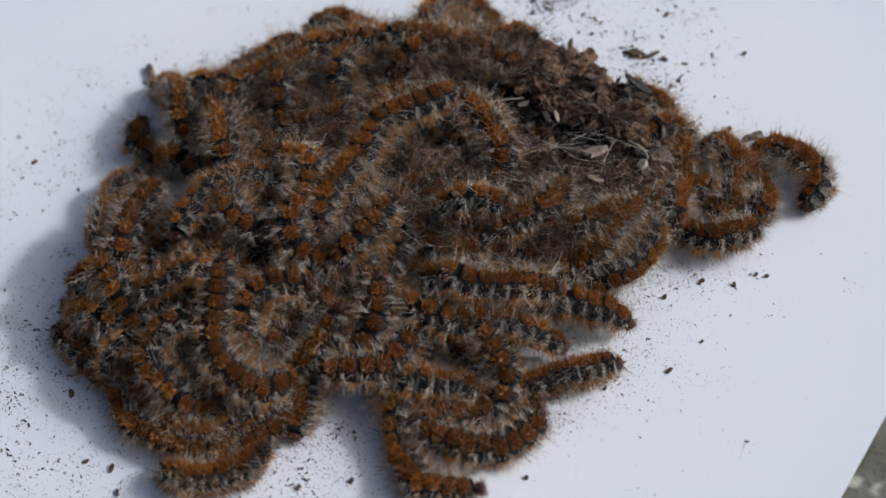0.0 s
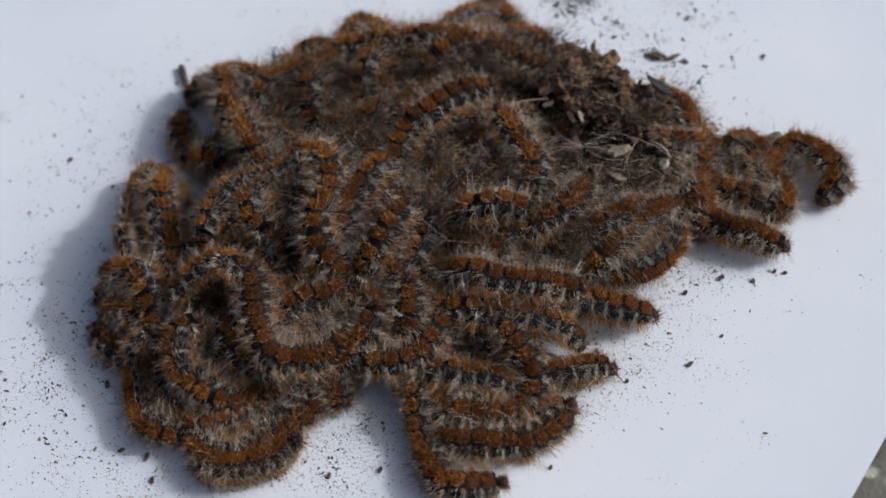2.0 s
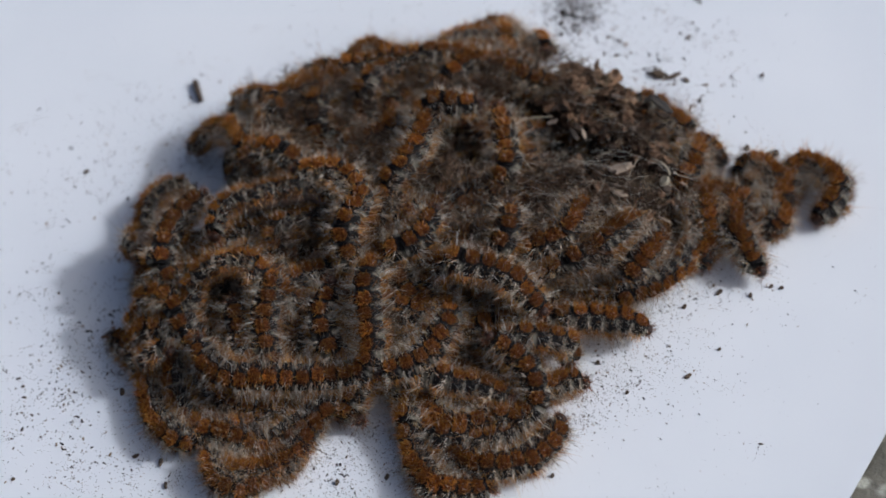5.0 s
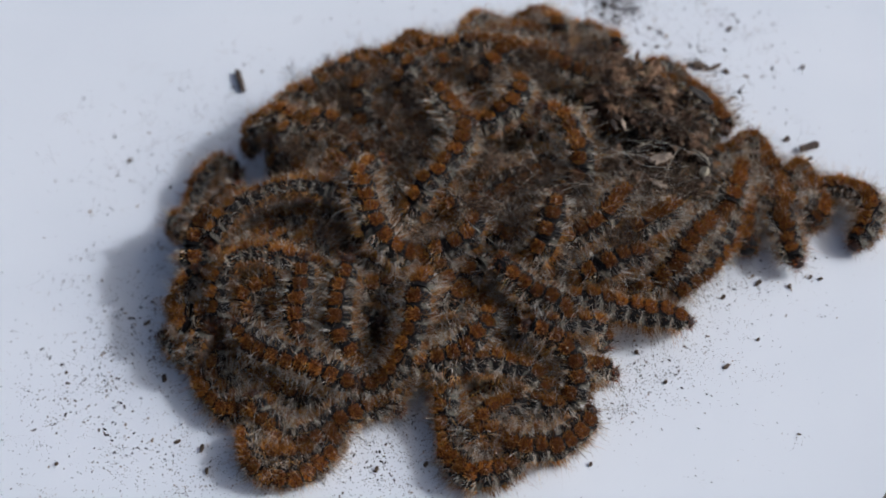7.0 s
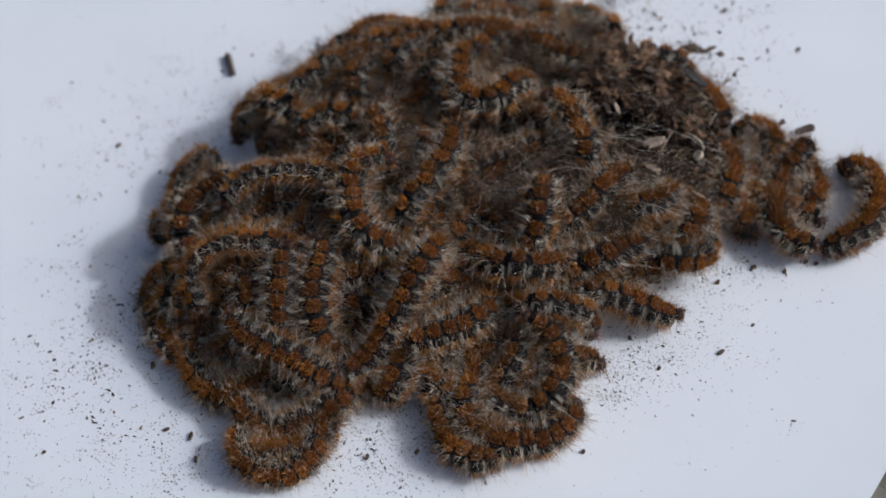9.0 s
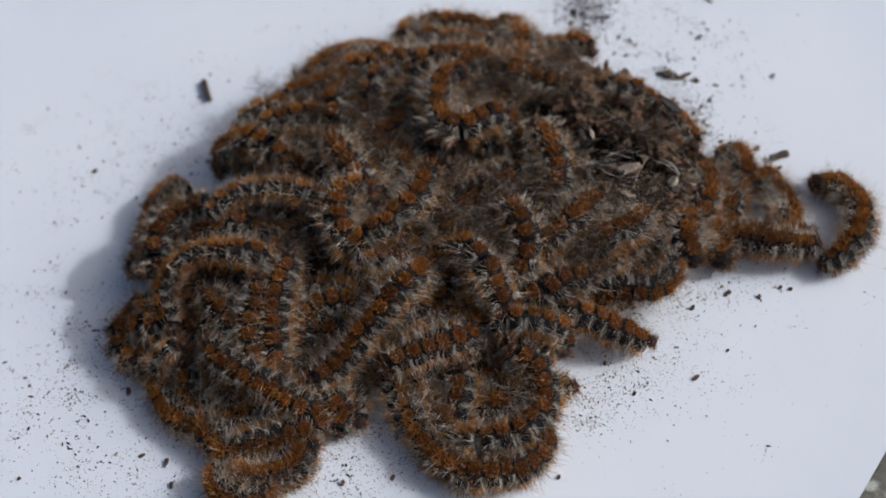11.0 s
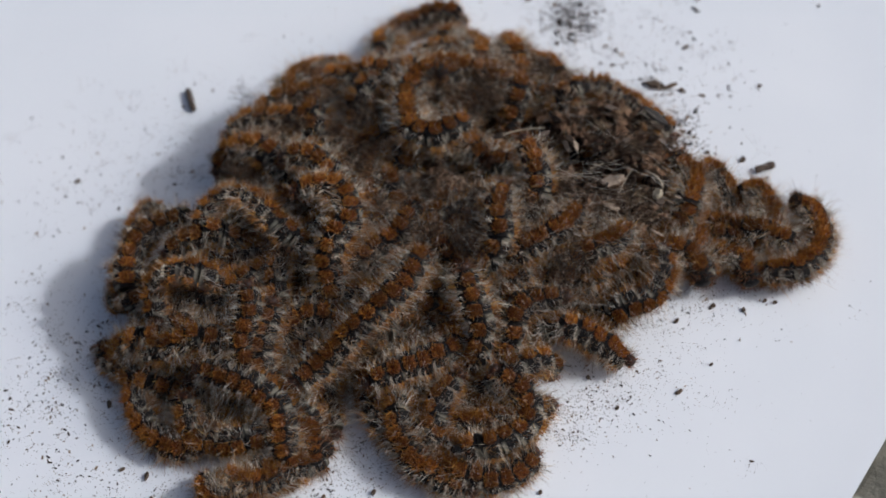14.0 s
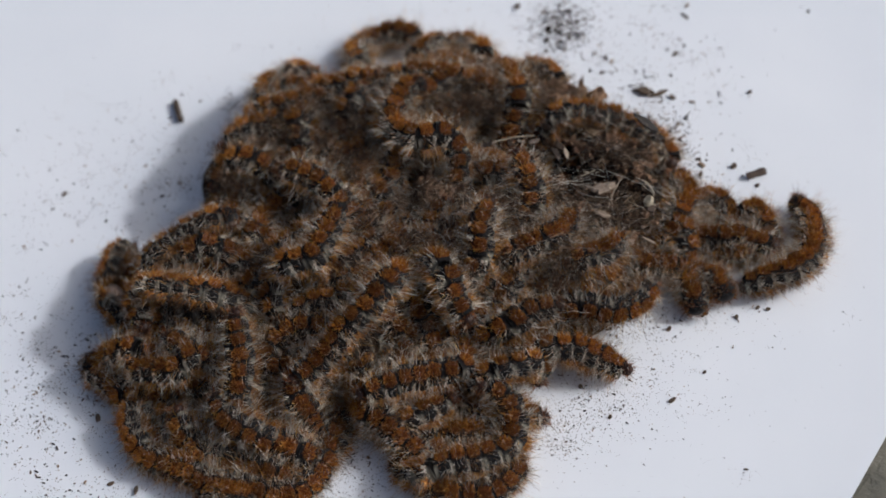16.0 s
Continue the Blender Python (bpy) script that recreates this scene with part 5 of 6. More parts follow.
    # front
    crawl(0, 22,
          (0, 0, 4.9, -41.2, -0.0, -41.6, -5.6, -39.3, -8.3, -33.1, -8.9, -26.9, -8.2, -22.5),
          (1.5, 0, 4.3, -42.1, -1.2, -42.3, -6.4, -40.2, -8.7, -34.0, -9.4, -28.0, -9.6, -22.4),
          (3.2, 0, 4.1, -41.7, -1.1, -43.1, -7.0, -41.5, -9.9, -36.3, -10.1, -29.6, -9.4, -24.4),
          (5.3, 0, 1.8, -40.9, -4.5, -41.6, -10.3, -38.3, -12.6, -30.9, -12.8, -24.5),
          (7.5, 0, 1.3, -36.9, -3.7, -39.7, -9.4, -39.7, -13.0, -34.5, -12.9, -29.0, -12.6, -22.7),
          (9.7, 0, -2.2, -38.8, -7.5, -39.1, -11.2, -34.9, -12.1, -29.2, -11.9, -23.9),
          (11.8, 0, 2.6, -39.0, -3.3, -36.8, -7.9, -32.4, -11.5, -27.7, -13.4, -22.2),
          (14, 0, 0.4, -38.2, -4.5, -35.6, -9.2, -31.2, -11.6, -25.9, -11.9, -19.7),
          (16, 0, -3.8, -33.4, -8.0, -26.3, -11.5, -21.8, -15.2, -18.1))
    # front2
    crawl(0.6, 25,
          (0, 0, 18.4, -28.0, 15.3, -31.5, 9.9, -34.0, 4.0, -34.0, -2.0, -30.6),
          (1.5, 0, 18.8, -29.9, 14.3, -32.6, 9.4, -34.7, 3.4, -34.8, -3.4, -32.4),
          (3.2, 0, 19.6, -28.5, 15.7, -33.4, 9.1, -35.8, 1.9, -36.3, -4.6, -34.6),
          (5.3, 0, 17.2, -28.7, 13.2, -34.2, 6.4, -37.9, 0.2, -38.0),
          (7.5, 0, 15.5, -29.2, 11.7, -33.5, 6.1, -36.2, -0.1, -36.4),
          (9.7, 0, 14.0, -30.3, 10.7, -35.2, 5.1, -37.9, -1.2, -38.7),
          (11.8, 0, 13.7, -29.8, 10.3, -35.9, 3.7, -38.9, -2.4, -38.5),
          (14, 0, 14.1, -31.9, 10.5, -35.5, 4.7, -36.9, -1.3, -35.3),
          (16, 0, 13.1, -30.8, 9.9, -35.0, 4.9, -37.7, -1.2, -37.8))
    # front3
    crawl(0.6, 0,
          (0, 0, 17.3, -25.4, 12.0, -26.8, 6.1, -26.2, -0.6, -23.8),
          (1.5, 0, 18.7, -28.0, 12.4, -28.7, 5.4, -28.0, -2.5, -25.3),
          (3.2, 0, 18.0, -25.7, 11.5, -27.1, 4.2, -27.0, -3.9, -25.9),
          (5.3, 0, 11.4, -25.2, 4.8, -26.5, -2.7, -27.1),
          (7.5, 0, 0.5, -35.3, -5.2, -35.0, -6.8, -30.4, -3.7, -26.6, 2.7, -26.4),
          (9.7, 0, 6.0, -31.4, -0.4, -32.2, -6.4, -29.9, -7.9, -25.8),
          (13.2, 8, 6.0, -31.4, -0.4, -32.2, -6.4, -29.9, -7.9, -25.8))
    # rlobe
    crawl(0.8, 40,
          (0, 0, 46.2, 5.5, 42.9, -0.4, 38.5, -4.4, 34.1, -6.1),
          (1.5, 0, 45.8, 4.8, 42.5, -1.1, 37.5, -4.8, 32.0, -6.0),
          (3.2, 0, 46.3, 3.4, 42.5, -2.2, 37.3, -6.4, 31.8, -7.2),
          (5.3, 0, 47.6, 4.5, 44.3, -0.8, 38.5, -5.1, 33.8, -6.9),
          (7.5, 0, 49.0, 7.4, 45.6, 1.7, 41.4, -3.5, 37.0, -6.6),
          (9.7, 0, 42.0, -0.9, 40.8, -4.4, 37.6, -6.8, 32.4, -5.8),
          (11.8, 0, 43.5, 3.8, 41.3, -1.8, 37.4, -5.7, 30.8, -6.6),
          (14, 0, 44.9, 5.9, 43.4, -0.1, 40.2, -4.6, 34.4, -7.1),
          (16, 0, 43.1, -0.4, 38.5, -5.0, 32.9, -6.4, 27.8, -5.5))
    # rlobe2
    crawl(1, 0,
          (0, 0, 42.1, 8.6, 37.2, 4.6, 33.2, 0.2),
          (1.5, 0, 44.6, 9.2, 38.4, 5.2, 33.5, 1.5, 30.6, -2.5),
          (3.2, 0, 40.9, 6.6, 36.0, 3.7, 32.2, 0.2),
          (5.3, 0, 41.4, 4.4, 37.4, 0.6, 34.6, -2.7),
          (7.5, 0, 44.1, 8.5, 39.3, 3.0, 36.1, -2.5),
          (9.7, 0, 44.4, 0.2, 43.3, 3.4, 44.7, 8.2),
          (11.8, 0, 45.6, 0.6, 45.2, 4.2, 47.3, 9.3),
          (14, 0, 50.4, 0.1, 50.6, 4.2, 48.4, 7.3),
          (16, 8, 50.4, 0.1, 50.6, 4.2, 48.4, 7.3), length=26)
    # slab
    crawl(0.5, 0,
          (1.8, 8, 31.9, 0.4, 27.8, 1.3, 23.3, 0.3),
          (5.3, 0, 31.9, 0.4, 27.8, 1.3, 23.3, 0.3),
          (7.5, 0, 30.4, -1.1, 26.0, -1.7, 20.8, -3.4),
          (9.7, 0, 31.1, -0.9, 25.4, -2.9, 18.6, -5.3),
          (11.8, 0, 22.8, -3.6, 17.6, -3.3, 13.1, -4.8),
          (14, 0, 23.3, -3.9, 18.5, -4.1, 14.1, -5.1, 12.3, -9.6),
          (16, 0, 23.9, -3.9, 18.5, -4.5, 14.0, -6.3))
    # patch
    crawl(1.5, 0,
          (0, 0, 18.0, 6.1, 14.3, 8.1, 9.9, 9.1),
          (1.5, 0, 17.7, 3.8, 13.5, 6.2, 8.4, 7.2),
          (3.2, 0, 16.5, 7.6, 11.3, 8.5, 7.1, 8.3),
          (6.7, 8, 16.5, 7.6, 11.3, 8.5, 7.1, 8.3))
    # tail
    crawl(1.2, 0,
          (0, 0, 63.9, 5.8, 59.0, 3.4, 53.8, 3.8, 50.3, 7.2, 48.9, 10.6),
          (1.5, 0, 64.4, 0.6, 59.5, 2.6, 53.9, 4.4, 50.3, 7.9, 49.4, 11.5),
          (3.2, 0, 61.9, -0.7, 58.6, 4.1, 57.2, 10.0, 57.3, 15.8),
          (5.3, 0, 59.6, -1.9, 58.0, 3.4, 57.5, 9.2, 58.5, 16.3),
          (6.5, 0, 58.7, -1.5, 57.8, 4.3, 57.3, 10.1, 57.8, 15.9),
          (7.5, 0, 60.0, -1.0, 59.0, 4.8, 60.3, 13.2, 63.5, 20.0, 67.5, 23.0),
          (9.7, 0, 64.7, -2.4, 59.4, -1.4, 57.4, 4.5, 58.6, 12.9, 64.2, 20.7),
          (11.8, 0, 70.0, 8.8, 64.4, 8.5, 59.4, 8.7, 54.3, 8.2),
          (14, 0, 69.9, 6.8, 64.9, 9.2, 58.9, 12.4, 53.9, 15.5),
          (16, 0, 67.3, 8.2, 62.2, 9.9, 55.9, 11.8, 50.6, 13.0), length=31)
    # tailring
    crawl(0.5, 2,
          (0, 0, 73.8, 9.1, 77.5, 13.2, 75.8, 19.3, 70.8, 23.2, 65.8, 18.5, 63.6, 11.2),
          (1.5, 0, 74.4, 10.0, 77.8, 13.6, 75.9, 20.2, 71.2, 24.0, 67.3, 19.4, 64.6, 12.7),
          (3.2, 0, 73.0, 11.1, 78.0, 13.1, 77.3, 19.1, 72.8, 23.8, 68.3, 19.4, 65.3, 11.2),
          (5.3, 0, 74.0, 9.5, 78.3, 13.1, 78.6, 18.9, 73.8, 22.9, 69.7, 17.7, 67.5, 10.7),
          (6.5, 0, 74.2, 9.8, 74.3, 15.6, 70.5, 20.4, 66.4, 17.9, 65.0, 10.0, 61.6, 3.9),
          (7.5, 0, 64.0, -0.5, 69.4, -0.8, 74.3, 3.2, 77.0, 9.9, 76.4, 16.7, 70.7, 19.2),
          (9, 0, 72.7, 15.1, 76.5, 15.8, 78.2, 11.8, 77.1, 5.6, 73.5, -0.1, 68.7, -2.0),
          (9.7, 0, 71.0, 18.2, 75.6, 18.5, 78.5, 14.1, 78.1, 7.6, 74.3, 1.3, 68.7, -1.5),
          (11.8, 0, 73.2, 17.6, 78.2, 17.3, 80.6, 11.0, 78.9, 4.1, 73.9, -0.5, 69.0, -0.3),
          (14, 0, 71.1, 17.2, 74.3, 15.2, 74.8, 8.6, 72.1, 2.8, 67.3, 0.2, 63.2, 1.2),
          (16, 0, 72.9, 17.7, 75.4, 16.5, 75.3, 10.0, 72.7, 4.1, 67.9, 1.2, 61.8, 0.7), length=30)
    # tailhump
    crawl(1, 30,
          (0, 0, 57.2, 26.4, 62.2, 26.8, 64.1, 22.7, 63.0, 15.8, 60.7, 10.7),
          (1.5, 0, 57.1, 26.2, 62.0, 28.2, 65.0, 23.8, 64.1, 15.2, 61.7, 10.0),
          (3.2, 0, 57.8, 18.1, 61.8, 25.5, 65.4, 26.3, 67.4, 20.7, 66.3, 13.5),
          (5.3, 0, 60.1, 23.6, 62.9, 26.1, 67.0, 23.8, 67.9, 17.6, 64.1, 11.0),
          (6.5, 0, 53.2, 17.7, 56.9, 21.5, 58.7, 25.7, 57.8, 29.0),
          (7.5, 0, 51.7, 24.1, 57.6, 30.4, 60.5, 27.6, 58.2, 21.2),
          (9.7, 0, 55.8, 30.0, 60.4, 29.9, 62.3, 24.9, 59.8, 18.7),
          (11.8, 0, 54.1, 29.2, 59.8, 28.8, 60.9, 23.3, 58.6, 17.7),
          (14, 0, 50.8, 23.0, 56.4, 28.5, 60.1, 24.0, 61.1, 17.9),
          (16, 0, 50.7, 19.2, 57.0, 22.7, 60.9, 19.7, 61.1, 15.3), length=27)
    # tailhump2
    crawl(1.4, 20,
          (8.3, 8, 61.3, 19.9, 65.2, 22.1, 67.7, 15.7, 66.9, 10.0),
          (11.8, 0, 61.3, 19.9, 65.2, 22.1, 67.7, 15.7, 66.9, 10.0),
          (14, 0, 61.6, 20.4, 65.6, 20.4, 67.5, 16.4, 66.9, 10.8),
          (16, 0, 62.6, 16.8, 65.9, 16.9, 68.0, 13.6), length=22)
    # tailbit
    crawl(0.4, 0,
          (0, 0, 56.0, 28.6, 53.7, 30.6, 50.1, 29.4),
          (1.5, 0, 56.4, 30.6, 51.7, 25.0, 49.1, 17.9),
          (3.2, 0, 54.4, 17.8, 52.1, 12.4, 53.1, 6.5),
          (5.3, 0, 49.5, 2.7, 51.1, 8.1, 51.3, 14.5, 53.7, 20.8),
          (7.5, 0, 50.3, 2.7, 50.9, 9.8, 53.8, 17.3),
          (9.7, 0, 51.4, 2.0, 53.6, 8.7, 56.3, 15.4),
          (11.8, 0, 50.7, 1.1, 53.1, 7.7, 55.1, 14.5, 56.0, 21.7),
          (14, 0, 59.4, -1.1, 58.4, 4.7, 54.7, 8.1),
          (16, 0, 55.7, -2.1, 54.9, 1.5, 52.3, 4.7), length=22)
    # diag
    crawl(3.2, 0,
          (0, 0, 12.0, 35.7, 7.3, 31.5, -0.3, 29.6, -3.8, 26.5, -6.3, 22.0),
          (1.5, 0, 15.7, 35.1, 8.9, 32.9, 2.1, 30.3, -3.1, 27.4, -6.4, 21.3),
          (3.2, 0, 10.9, 36.7, 6.5, 36.4, 1.2, 33.8),
          (5.3, 0, 11.2, 37.0, 6.5, 35.9, 2.2, 37.4),
          (7.5, 0, -0.3, 45.1, -0.5, 36.0, 3.4, 30.4, 8.6, 32.1, 11.4, 37.0),
          (9.7, 0, 7.0, 45.8, 2.2, 43.7, 0.8, 35.0, 4.2, 29.5, 10.1, 32.9),
          (11.8, 0, 7.0, 47.2, 1.6, 44.1, 0.8, 35.3, 4.1, 29.8, 11.0, 32.2),
          (14, 0, 7.4, 49.8, 1.8, 50.7, -1.6, 43.5, -1.2, 34.7, 3.5, 30.6, 8.8, 34.0),
          (16, 0, 5.1, 49.1, 1.0, 47.8, -2.3, 41.0, 0.4, 33.7, 6.9, 33.4))
    # hook
    crawl(2, 0,
          (0, 0, 13.8, 33.4, 16.8, 28.4, 18.7, 23.1, 19.5, 18.2),
          (1.5, 0, 15.7, 28.2, 18.1, 22.8, 20.8, 19.0, 21.9, 14.2),
          (3.2, 0, 11.8, 35.3, 13.1, 31.0, 12.8, 24.7, 13.3, 18.1),
          (5.3, 0, 14.3, 35.3, 15.1, 28.6, 15.2, 21.0),
          (7.5, 0, 14.6, 31.1, 18.9, 30.0, 21.3, 23.6, 22.1, 17.7),
          (9.7, 0, 17.6, 30.9, 20.7, 29.1, 22.5, 22.9, 23.3, 17.1),
          (11.8, 0, 19.9, 29.4, 21.4, 24.7, 22.8, 18.7),
          (14, 0, 20.3, 29.3, 21.7, 23.9, 22.0, 18.2),
          (16, 0, 20.9, 27.6, 22.2, 21.6, 22.7, 17.3))
    # tlv
    crawl(1, 0,
          (0, 0, -34.0, 48.1, -32.5, 40.0, -32.5, 31.6),
          (1.5, 0, -35.7, 50.6, -34.8, 39.9, -34.2, 31.0),
          (3.2, 0, -35.9, 45.5, -34.4, 38.7, -30.0, 33.3),
          (5.3, 0, -38.5, 46.2, -36.3, 39.8, -30.4, 34.9),
          (7.5, 0, -46.8, 47.4, -46.1, 49.9, -40.3, 47.4, -35.3, 42.2),
          (9.7, 0, -47.0, 45.2, -44.7, 47.0, -37.9, 43.9, -34.2, 40.8),
          (11.8, 0, -45.1, 42.9, -43.1, 44.2, -37.8, 40.4, -34.3, 36.7),
          (14, 0, -41.8, 40.1, -38.8, 43.0, -33.8, 40.7, -30.3, 36.5),
          (16, 0, -39.7, 36.9, -36.1, 41.0, -31.3, 39.1))
    # tlarch
    crawl(1, 15,
          (0, 0, -48.2, 63.4, -45.2, 65.9, -40.9, 56.0, -40.1, 45.8),
          (1.5, 0, -45.3, 62.3, -42.7, 65.8, -38.8, 53.0, -39.5, 44.0),
          (3.2, 0, -42.2, 53.9, -39.8, 66.0, -32.8, 53.2, -29.4, 44.9),
          (5.3, 0, -39.8, 51.2, -36.1, 55.6, -29.9, 49.3),
          (7.5, 0, -37.7, 50.5, -31.5, 50.0, -26.6, 54.3, -20.5, 57.4),
          (9.7, 0, -35.3, 49.0, -30.5, 47.4, -25.6, 50.4),
          (13.2, 8, -35.3, 49.0, -30.5, 47.4, -25.6, 50.4))
    # tllow
    crawl(0.3, 0,
          (0, 0, -50.4, 55.8, -51.7, 50.0, -47.3, 46.0, -40.3, 37.3),
          (1.5, 0, -46.8, 56.1, -50.2, 52.0, -49.0, 46.0, -42.4, 38.4),
          (3.2, 0, -49.6, 50.7, -46.0, 51.7, -41.8, 44.8, -38.5, 36.6),
          (5.3, 0, -49.4, 51.9, -44.0, 51.2, -38.7, 47.1, -35.3, 36.9),
          (7.5, 0, -35.8, 37.0, -30.7, 38.7, -26.0, 38.6),
          (9.7, 0, -29.9, 33.1, -27.3, 36.6, -22.8, 35.0),
          (11.8, 0, -36.5, 49.0, -30.4, 47.7, -24.4, 51.4),
          (14, 0, -36.4, 49.4, -29.1, 47.6, -23.1, 47.1),
          (16, 0, -34.9, 48.2, -30.1, 48.7, -25.3, 49.6))
    # sash
    crawl(1.8, 0,
          (6.2, 8, -18.0, 33.8, -16.1, 28.4, -15.5, 22.2),
          (9.7, 0, -18.0, 33.8, -16.1, 28.4, -15.5, 22.2),
          (11.8, 0, -23.2, 32.3, -19.5, 27.3, -15.4, 22.4),
          (14, 0, -26.8, 32.8, -21.1, 31.6, -16.9, 26.5),
          (16, 0, -24.5, 31.5, -19.0, 28.2, -14.9, 24.1))
    # ridge
    crawl(0.8, 15,
          (0, 0, -14.8, 67.1, -7.8, 68.0, -1.2, 60.7),
          (1.5, 0, -13.7, 60.4, -8.8, 67.1, -3.2, 60.3),
          (3.2, 0, -14.8, 58.7, -7.3, 67.2, -2.0, 56.8),
          (5.3, 0, -15.2, 59.1, -9.0, 63.4, -4.5, 57.8),
          (7.5, 0, -14.4, 58.7, -9.4, 62.1, -3.9, 54.1),
          (9.7, 0, -23.1, 56.4, -16.9, 65.8, -9.7, 63.4, -5.2, 56.6),
          (11.8, 0, -27.9, 54.7, -20.6, 62.5, -14.5, 67.0, -8.6, 59.6),
          (14, 0, -26.6, 52.2, -24.2, 60.7, -19.4, 65.3, -13.3, 63.2),
          (16, 0, -29.4, 55.5, -26.0, 72.5, -19.2, 65.9, -10.8, 58.6))
    # back
    crawl(0.5, 12,
          (0, 0, 7.8, 60.5, 14.3, 72.9, 21.3, 71.7),
          (1.5, 0, 6.4, 58.5, 12.2, 65.0, 18.8, 73.2, 21.4, 63.9),
          (3.2, 0, 2.6, 56.1, 10.1, 61.4, 17.7, 67.6),
          (5.3, 0, 2.6, 57.7, 9.0, 63.5, 15.3, 67.4),
          (7.5, 0, -0.0, 59.6, 4.3, 71.2, 8.1, 75.5),
          (9.7, 0, -3.6, 64.6, 2.9, 77.1, 9.1, 76.7),
          (11.8, 0, -6.0, 66.5, -0.9, 78.6, 8.1, 80.3, 14.1, 78.1),
          (14, 0, -6.6, 65.3, -3.4, 79.8, 3.3, 83.7, 10.1, 83.2),
          (16, 0, -8.3, 63.4, -8.9, 78.6, -3.0, 82.5, 3.1, 81.2))
    # back2
    crawl(0.3, -20,
          (0, 0, 31.0, 53.0, 26.4, 56.2, 20.5, 53.5),
          (1.5, 0, 29.4, 50.7, 25.1, 56.6, 19.5, 57.6),
          (3.2, 0, 27.1, 49.0, 23.5, 56.0, 17.8, 57.1),
          (5.3, 0, 28.1, 58.7, 25.7, 69.3, 21.6, 71.0),
          (7.5, 0, 35.0, 55.0, 31.9, 67.3, 27.2, 69.1),
          (9.7, 0, 35.0, 54.7, 32.4, 66.1, 26.7, 69.0),
          (11.8, 0, 32.2, 66.7, 27.7, 69.3, 22.3, 63.5),
          (14, 0, 31.4, 50.8, 27.6, 58.1, 21.9, 58.7),
          (16, 0, 33.7, 52.1, 28.9, 59.8, 22.9, 58.5))
    # back3
    crawl(0.8, 0,
          (1.8, 8, 20.9, 75.9, 19.4, 71.0, 18.9, 55.5),
          (5.3, 0, 20.9, 75.9, 19.4, 71.0, 18.9, 55.5),
          (7.5, 0, 16.8, 75.1, 19.8, 73.6, 21.6, 61.5),
          (9.7, 0, 19.9, 73.3, 19.6, 58.0, 16.5, 50.9),
          (14, 0, 20.6, 72.0, 22.3, 56.5, 21.0, 45.5),
          (16, 0, 20.8, 60.4, 23.5, 52.6, 23.0, 44.2))
    # back4
    crawl(0.8, 15,
          (8.3, 8, 12.3, 73.8, 18.7, 75.1, 22.9, 69.8),
          (11.8, 0, 12.3, 73.8, 18.7, 75.1, 22.9, 69.8),
          (14, 0, 6.1, 67.9, 11.2, 75.7, 15.3, 63.6, 15.6, 54.2),
          (16, 0, 2.4, 63.6, 11.0, 74.0, 16.1, 75.5, 19.0, 65.8))
    # rim
    crawl(0.8, -18,
          (0, 8, 56.5, 27.5, 54.4, 34.1, 53.4, 40.6),
          (3.2, 0, 56.5, 27.5, 54.4, 34.1, 53.4, 40.6),
          (5.3, 0, 53.9, 35.9, 50.9, 42.0, 45.5, 44.7),
          (7.5, 0, 52.3, 33.2, 50.7, 43.0, 45.2, 52.3, 38.9, 50.1),
          (9.7, 0, 53.6, 30.6, 51.7, 38.8, 46.7, 43.2, 40.2, 46.6),
          (11.8, 0, 50.8, 30.4, 47.8, 38.8, 41.7, 43.1, 33.7, 43.4),
          (14, 0, 51.3, 38.1, 48.4, 41.2, 43.6, 47.2, 36.8, 47.8, 30.6, 44.7),
          (16, 0, 52.7, 32.0, 51.0, 38.5, 44.5, 40.1, 36.7, 41.1, 29.8, 40.4))
    # stub2
    crawl(0, 0,
          (0, 0, -26.3, -23.3, -24.1, -17.9, -22.5, -14.8),
          (1.5, 0, -23.6, -19.8, -24.1, -16.8, -24.6, -14.3),
          (3.2, 0, -24.2, -20.5, -23.9, -17.2, -24.5, -14.6),
          (5.3, 0, -24.4, -20.4, -22.5, -18.4, -20.6, -17.1),
          (7.5, 0, -26.3, -21.8, -22.3, -19.5, -20.7, -17.3),
          (9.7, 0, -23.1, -20.5, -19.2, -21.0, -17.7, -18.5),
          (11.8, 0, -27.4, -21.6, -29.0, -18.4, -31.3, -17.0),
          (14, 0, -27.1, -25.8, -27.7, -19.7, -29.7, -16.9),
          (16, 0, -24.1, -18.2, -25.7, -15.7, -27.1, -12.3), length=22)
    # neck
    crawl(0.6, 15,
          (0, 0, 50.6, 32.1, 53.4, 32.0, 55.1, 27.2, 53.3, 21.0),
          (3.2, 0, 56.9, 26.9, 53.7, 30.6, 49.0, 21.9),
          (5.3, 0, 59.3, 28.0, 56.5, 31.6, 52.8, 30.8, 50.0, 22.5),
          (7.5, 0, 50.6, 24.4, 50.6, 18.8, 48.0, 11.3),
          (11.8, 0, 50.1, 26.8, 51.8, 23.4, 49.6, 15.4),
          (14, 0, 49.9, 30.6, 51.9, 25.6, 49.7, 17.3),
          (16, 0, 52.2, 29.5, 52.1, 23.2, 48.7, 14.7), length=24)
